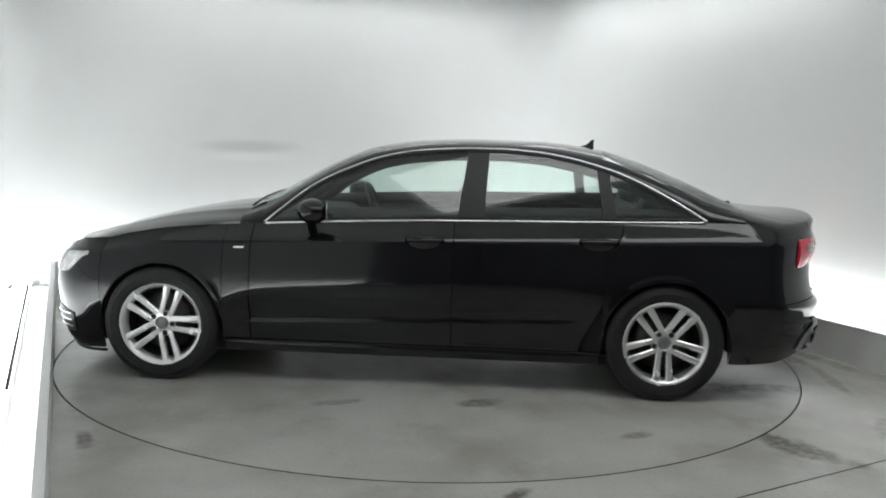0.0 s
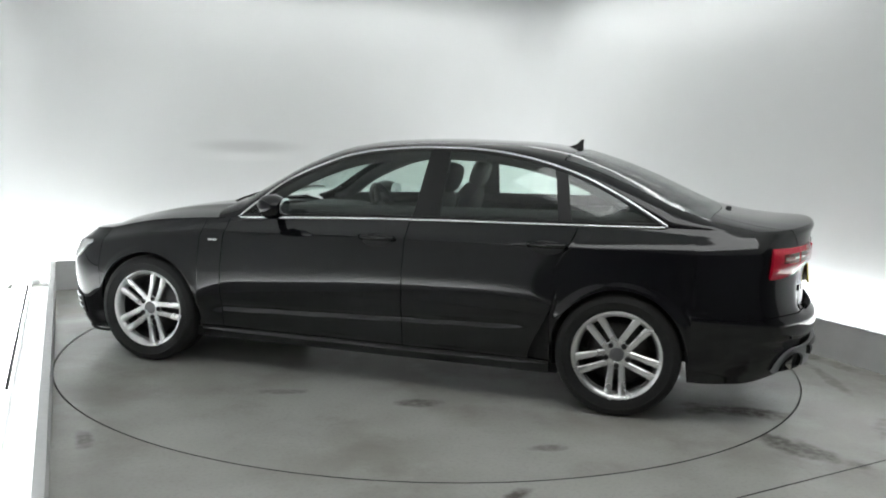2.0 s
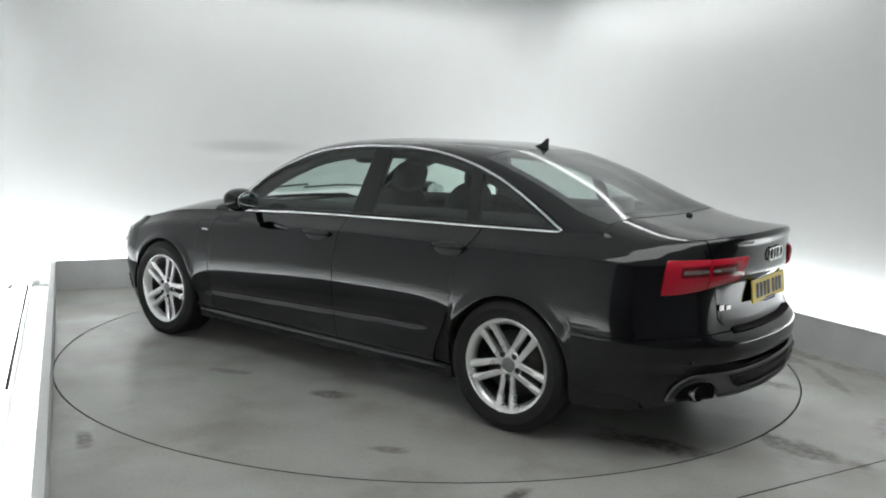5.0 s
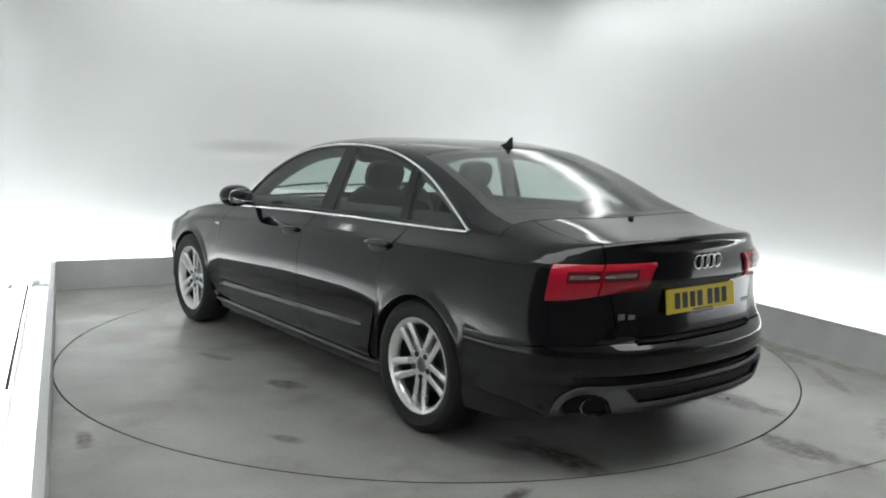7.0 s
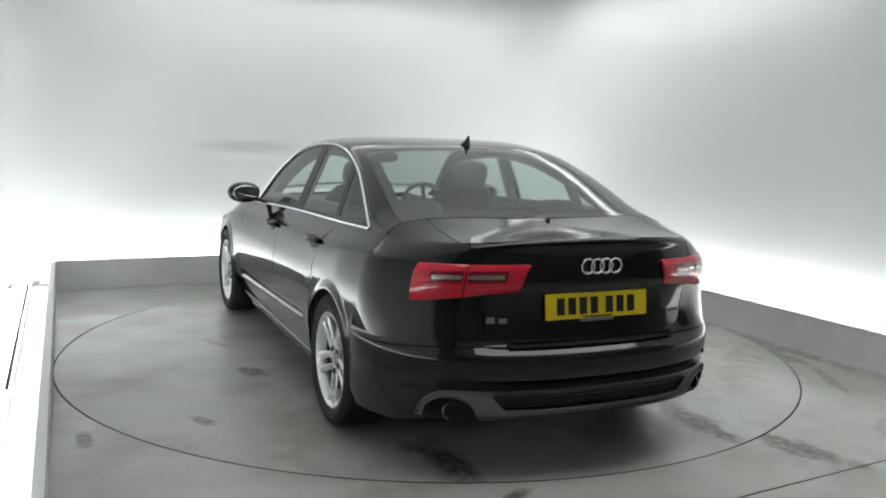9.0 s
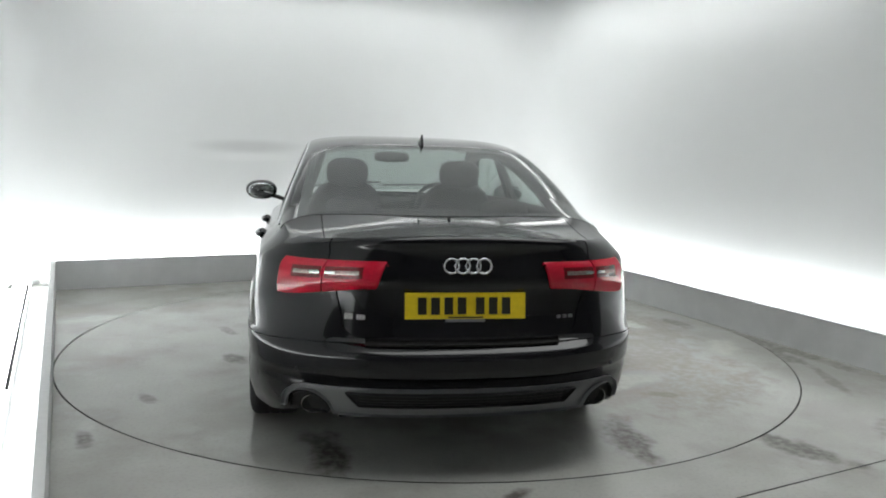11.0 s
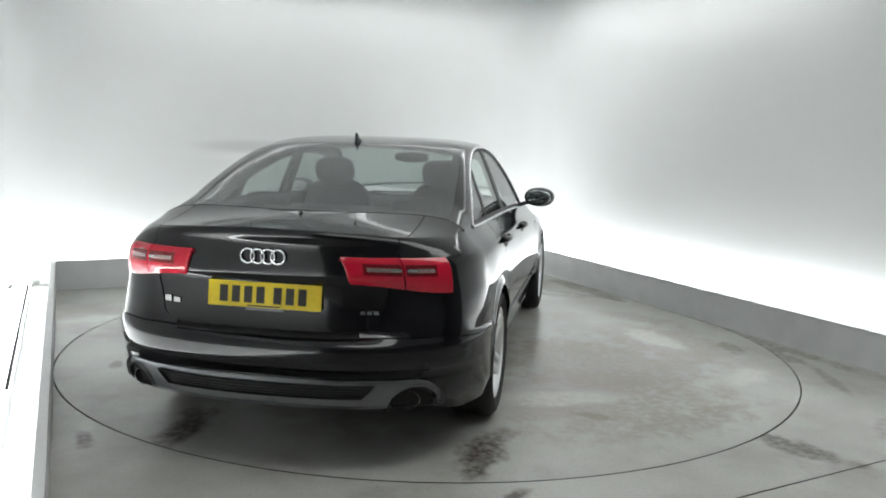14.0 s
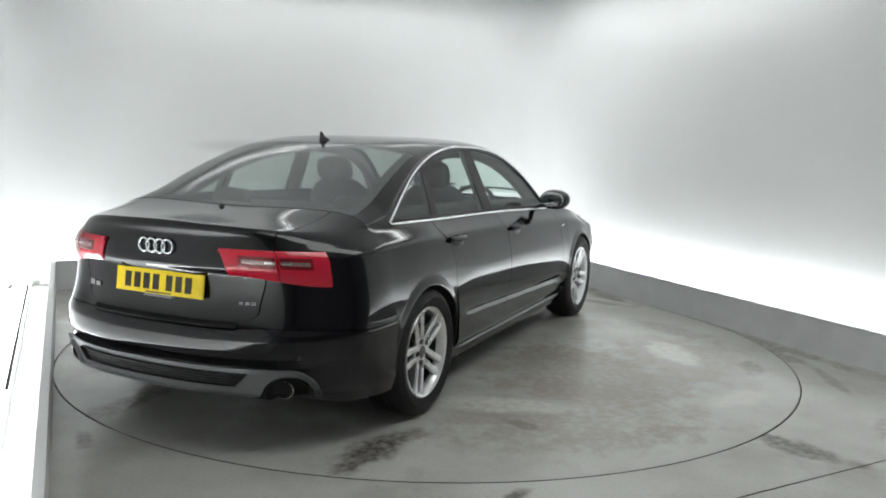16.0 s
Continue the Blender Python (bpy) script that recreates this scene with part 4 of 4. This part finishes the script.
    l = [bm.verts.new((xa + 0.8 * x, 0.8 * w, z0 + 0.82 * z)) for x, z, w in sec]
    r = [bm.verts.new((xa + 0.8 * x, -0.8 * w, z0 + 0.82 * z)) for x, z, w in sec]
    n = len(sec)
    for i in range(n):
        j = (i + 1) % n
        bm.faces.new((l[i], l[j], r[j], r[i]))
    bm.faces.new(l[::-1])
    bm.faces.new(r)
    panel("aerial", bm, TRIM_BLACK, label="black shark fin aerial", smooth=False)


def build_side_details():
    for s in (1, -1):
        for x in (-0.07, -1.055):
            z = 0.866 if x > -0.5 else 0.888
            y = side_y(x, z)
            bm = bmesh.new()
            blob(bm, (x, s * (y - 0.004), z - 0.006), (0.092, 0.017, 0.041), 2.2)
            cup = panel("handle_cup", bm, TRIM_BLACK, label="dark recess behind the door handle")
            bm = bmesh.new()
            pts = [(x + lerp(0.105, -0.105, t), s * (side_y(x, z + 0.012) + 0.008 + 0.026 * math.sin(math.pi * t) ** 0.6), z + 0.014) for t in np.linspace(0, 1, 13)]
            tube(bm, pts, 0.015, 8, flat=1.0)
            panel("door_handle", bm, PAINT, label="black painted door handle")
        # small bright badge on the wing
        q = Vector((1.0, s * (side_y(1.0, 0.80) + 0.002), 0.80))
        panel("wing_badge", boxed(-0.030, 0.030, -0.003, 0.003, -0.006, 0.006, bevel=0.002, m=Matrix.Translation(q)), ALLOY, label="small chrome wing badge", smooth=False)
        # door mirror on its foot
        bm = bmesh.new()
        blob(bm, (0.560, s * 0.945, 1.030), (0.088, 0.114, 0.072), 2.2, 24, 16, lean=pose(0, 0, 0, 0, 0, s * 12).to_3x3())
        m = panel("door_mirror", bm, PAINT, label="glossy black door mirror")
        bm = bmesh.new()
        blob(bm, (0.478, s * 0.945, 1.031), (0.006, 0.092, 0.055), 2.3, 24, 10, lean=pose(0, 0, 0, 0, 0, s * 8).to_3x3())
        panel("mirror_glass", bm, MIRROR, m, "mirror glass")
        bm = bmesh.new()
        tube(bm, [(0.61, s * 0.775, 0.955), (0.60, s * 0.83, 0.975), (0.58, s * 0.89, 0.992)], 0.026, 8, flat=0.6)
        panel("mirror_foot", bm, TRIM_BLACK, m, "black mirror foot")


MIRROR = material("mirror_glass", (0.75, 0.77, 0.78), 0.03, 1.0, grain=(5, 0.02))


def build_underside():
    # dark inner shell behind the joints, arch liners and floor pan
    bm = bmesh.new()
    for s in (1, -1):
        def shell(u, v):
            x = lerp(XS_F, XS_R, u)
            z = lerp(arch_z(x) + 0.01 if arch_z(x) > 0.25 else 0.21, belt(x) - 0.012, v)
            return (x, s * (side_y(x, z) - 0.022), z)
        patch(bm, shell, 120, 16, skirt=0, flip=s < 0)
        for end, top in ((tail_pt, 1.0), (nose_pt, 0.74)):
            def cap(u, v):
                p = end(u, lerp(0.30, top, v), -0.022)
                return (p.x, s * max(p.y, 0), p.z)
            patch(bm, cap, 24, 14, skirt=0)
        for c in (AXLE, -AXLE):
            def liner(u, v):
                a = lerp(-0.12, math.pi + 0.12, u)
                r = ARCH + 0.004
                return (c + r * math.cos(a), s * lerp(0.905, 0.56, v), WHEEL_Z + r * math.sin(a))
            patch(bm, liner, 26, 3, skirt=0)
            def back(u, v):
                a = lerp(0, math.pi, u)
                r = (ARCH + 0.004) * v
                return (c + r * math.cos(a), s * 0.56, WHEEL_Z + r * math.sin(a) - (1 - v) * 0.1)
            patch(bm, back, 20, 3, skirt=0)
    panel("inner_shell", bm, UNDER, label="dark structure behind the panels", smooth=False)
    bm = bmesh.new()
    box(bm, -AXLE + ARCH - 0.04, AXLE - ARCH + 0.04, -0.84, 0.84, 0.185, 0.24)
    box(bm, -2.32, -AXLE - ARCH, -0.60, 0.60, 0.28, 0.34)
    box(bm, AXLE + ARCH, 2.05, -0.62, 0.62, 0.16, 0.24)
    box(bm, -2.30, 2.05, -0.52, 0.52, 0.241, 0.30)
    panel("floor_pan", bm, UNDER, label="dark underbody", smooth=False)
    # cabin floor and boot bulkhead, closing the cabin from below
    bm = bmesh.new()
    box(bm, -1.35, 1.0, -0.80, 0.80, 0.30, 0.34)
    panel("cabin_floor", bm, CABIN, smooth=False)
    for ob in both("door_card", lambda: patch(bmesh.new(), lambda u, v: (lerp(0.95, -1.45, u), side_y(lerp(0.95, -1.45, u), 0.95) - 0.085, lerp(0.34, belt(lerp(0.95, -1.45, u)) - 0.015, v)), 16, 4, flip=True), CABIN, "grey inner door lining"):
        pass


def seat(x, y, w=0.25, rest=True, name="front_seat"):
    """A leather seat with cushion, backrest and headrest."""
    bm = bmesh.new()
    blob(bm, (x + 0.02, y, 0.52), (0.26, w, 0.09), 3.2)
    ob = panel(name, bm, LEATHER, label="black leather seat")
    tilt = pose(0, 0, 0, 0, -18, 0).to_3x3()
    bm = bmesh.new()
    blob(bm, (x - 0.31, y, 0.85), (0.075, w, 0.32), 3.0, lean=tilt)
    panel("backrest", bm, LEATHER, ob)
    bm = bmesh.new()
    blob(bm, (x - 0.445, y, 1.215 if rest else 1.13), (0.055, 0.135, 0.092 if rest else 0.07), 3.0, lean=tilt)
    panel("headrest", bm, LEATHER, ob)
    for d in (-0.05, 0.05):
        panel("headrest_post", tube(bmesh.new(), [(x - 0.39, y + d, 1.08), (x - 0.43, y + d, 1.2)], 0.007, 6), CHROME, ob)
    return ob


def build_interior():
    for y in (0.37, -0.37):
        seat(0.09, y)
    # rear bench
    bm = bmesh.new()
    blob(bm, (-0.95, 0, 0.52), (0.27, 0.66, 0.10), 4)
    bench = panel("rear_bench", bm, LEATHER, label="black leather rear bench")
    bm = bmesh.new()
    blob(bm, (-1.27, 0, 0.80), (0.08, 0.66, 0.28), 4, lean=pose(0, 0, 0, 0, -22, 0).to_3x3())
    panel("backrest", bm, LEATHER, bench)
    for y in (0.42, -0.42):
        bm = bmesh.new()
        blob(bm, (-1.40, y, 1.075), (0.05, 0.13, 0.058), 3)
        panel("headrest", bm, LEATHER, bench)
    panel("parcel_shelf", boxed(-1.92, -1.38, -0.66, 0.66, 1.0, 1.03, bevel=0.006), CABIN, label="dark grey parcel shelf", smooth=False)
    bm = bmesh.new()
    patch(bm, lambda u, v: (lerp(-1.08, 0.24, u), lerp(-0.53, 0.53, v), canopy_z(lerp(-1.08, 0.24, u), lerp(-0.53, 0.53, v)) - 0.03), 20, 14, skirt=0)
    panel("headliner", bm, HEADLINER, label="pale grey headliner")
    bm = bmesh.new()
    blob(bm, (0.72, 0, 0.86), (0.24, 0.74, 0.115), 4.0, 28, 12)
    dash = panel("dashboard", bm, CABIN, label="dark grey dashboard")
    # the wheel sits on the car's right
    m = Matrix.Translation((0.36, -0.37, 0.93)) @ pose(0, 0, 0, 0, -68, 0)
    bm = bmesh.new()
    tube(bm, [m @ Vector((0.185 * math.cos(2 * math.pi * i / 32), 0.185 * math.sin(2 * math.pi * i / 32), 0)) for i in range(32)], 0.016, 8, closed=True)
    for a in (0, 180, 270):
        tube(bm, [m @ Vector((r * math.sin(radians(a + 90)), r * math.cos(radians(a + 90)), -0.01)) for r in (0.0, 0.18)], 0.018, 6)
    wheel = panel("steering_wheel", bm, LEATHER, label="black leather steering wheel")
    bm = bmesh.new()
    blob(bm, m @ Vector((0, 0, -0.012)), (0.03, 0.065, 0.06), 2.6, lean=pose(0, 0, 0, 0, 22, 0).to_3x3())
    panel("airbag_pad", bm, LEATHER, wheel)
    bm = bmesh.new()
    blob(bm, (0.34, 0, 1.30), (0.022, 0.13, 0.038), 3)
    panel("inside_mirror", bm, TRIM_BLACK, label="black interior mirror")


def wheel_mesh_parts():
    """The pieces of a wheel: (name, mesh, material, label), axis along y, outer side at +y."""
    out = []
    R = 0.334
    bm = lathe(bmesh.new(), [(0.232, -0.10), (0.25, -0.115), (0.30, -0.122), (0.322, -0.112), (R, -0.085), (R, -0.03), (R - 0.004, -0.028), (R - 0.004, -0.022), (R, -0.02), (R, 0.02), (R - 0.004, 0.022), (R - 0.004, 0.028), (R, 0.03), (R, 0.085),
                             (0.326, 0.104), (0.312, 0.116), (0.296, 0.120), (0.294, 0.1225), (0.288, 0.1225), (0.286, 0.120), (0.262, 0.115), (0.246, 0.108), (0.240, 0.100), (0.232, 0.085)], 72)
    out.append(("tyre", bm, RUBBER, "black road tyre"))
    bm = lathe(bmesh.new(), [(0.2415, 0.098), (0.2435, 0.106), (0.240, 0.1095), (0.232, 0.108), (0.222, 0.098), (0.214, 0.088), (0.208, 0.070), (0.205, 0.05), (0.205, 0.04)], 72)
    for k in range(5):
        a = math.pi / 2 + 2 * math.pi * k / 5
        rot = Matrix.Rotation(-(a - math.pi / 2), 4, "Y")
        for sgn in (1, -1):
            # one bar of a double spoke: from the hub to the rim, slightly spreading
            secs = []
            for r, c, w, y, h in ((0.045, 0.026, 0.017, 0.078, 0.030), (0.085, 0.030, 0.0165, 0.082, 0.028), (0.14, 0.0335, 0.0175, 0.087, 0.026), (0.19, 0.0365, 0.0195, 0.093, 0.024), (0.222, 0.039, 0.0225, 0.099, 0.022)):
                p = [(sgn * c - w, y - h), (sgn * c - w, y - 0.006), (sgn * c - w * 0.6, y), (sgn * c + w * 0.6, y), (sgn * c + w, y - 0.006), (sgn * c + w, y - h)]
                secs.append([bm.verts.new(rot @ Vector((px, py, r))) for px, py in p])
            for s0, s1 in zip(secs, secs[1:]):
                for i in range(5):
                    bm.faces.new((s0[i], s0[i + 1], s1[i + 1], s1[i]))
    lathe(bm, [(0.078, 0.055), (0.078, 0.072), (0.072, 0.078), (0.040, 0.080), (0.036, 0.076)], 40)
    bmesh.ops.recalc_face_normals(bm, faces=bm.faces)
    out.append(("rim", bm, ALLOY, "silver five double-spoke alloy rim"))
    bm = lathe(bmesh.new(), [(0.0, 0.080), (0.020, 0.0805), (0.033, 0.079), (0.037, 0.074)], 32)
    out.append(("centre_cap", bm, SILVER_GREY, "grey centre cap"))
    bm = lathe(bmesh.new(), [(0.05, 0.022), (0.165, 0.022), (0.168, 0.012), (0.165, 0.0), (0.05, 0.0)], 48)
    out.append(("brake_disc", bm, BRAKE, "steel brake disc"))
    return out


def build_wheels():
    base = None
    spots = ((AXLE, 1, -92), (-AXLE, 1, -180), (AXLE, -1, 40), (-AXLE, -1, 20))
    kit = wheel_mesh_parts()
    meshes = []
    for nm, bm, mat, lab in kit:
        me = bpy.data.meshes.new(nm)
        bm.to_mesh(me)
        bm.free()
        me.materials.append(mat)
        me.polygons.foreach_set("use_smooth", [True] * len(me.polygons))
        if nm in ("rim", "tyre"):
            me.set_sharp_from_angle(angle=radians(38))
        meshes.append((nm, me, lab))
    bm = lathe(bmesh.new(), [(0.205, 0.06), (0.203, -0.09), (0.225, -0.10), (0.05, -0.02), (0.0, -0.02)], 48)
    barrel = bpy.data.meshes.new("wheel")
    bm.to_mesh(barrel)
    bm.free()
    barrel.materials.append(ALLOY_DARK)
    bm = lathe(bmesh.new(), [(0.0, 0.0715), (0.012, 0.0720), (0.0145, 0.0695), (0.0145, 0.06)], 12)
    bolt = bpy.data.meshes.new("bolt")
    bm.to_mesh(bolt)
    bm.free()
    bolt.materials.append(TRIM_BLACK)
    for x, s, turn in spots:
        w = new("wheel", barrel)
        w.parent = car
        w.matrix_local = pose(x, s * 0.802, WHEEL_Z + 0.002) @ (pose(0, 0, 0, 0, 0, 0) if s > 0 else pose(0, 0, 0, 0, 0, 180)) @ pose(0, 0, 0, 0, turn, 0)
        tagged(w, "silver alloy road wheel with black tyre")
        for nm, me, lab in meshes:
            o = new(nm, me)
            o.parent = w
            tagged(o, lab)
        for k in range(5):
            a = 2 * math.pi * k / 5
            o = new("bolt", bolt)
            o.parent = w
            o.matrix_local = pose(0.060 * math.sin(a), 0.0125, 0.060 * math.cos(a))


build_doors()
build_wings()
build_tail()
build_nose()
build_cabin_shell()
build_side_details()
build_underside()
build_interior()
build_wheels()


def motions():
    steps = [0.5 * i for i in range(33)]
    walk(turntable, [(t, pose(0, 0, 0, 0, 0, TURN_RATE * t)) for t in steps])
    rows = []
    for t in steps:
        rows.append((t, pose(0, 0, 0, 0, 0, TURN0 + TURN_RATE * t) @ pose(0.053, 0.257, 0.0)))
    walk(car, rows)


motions()
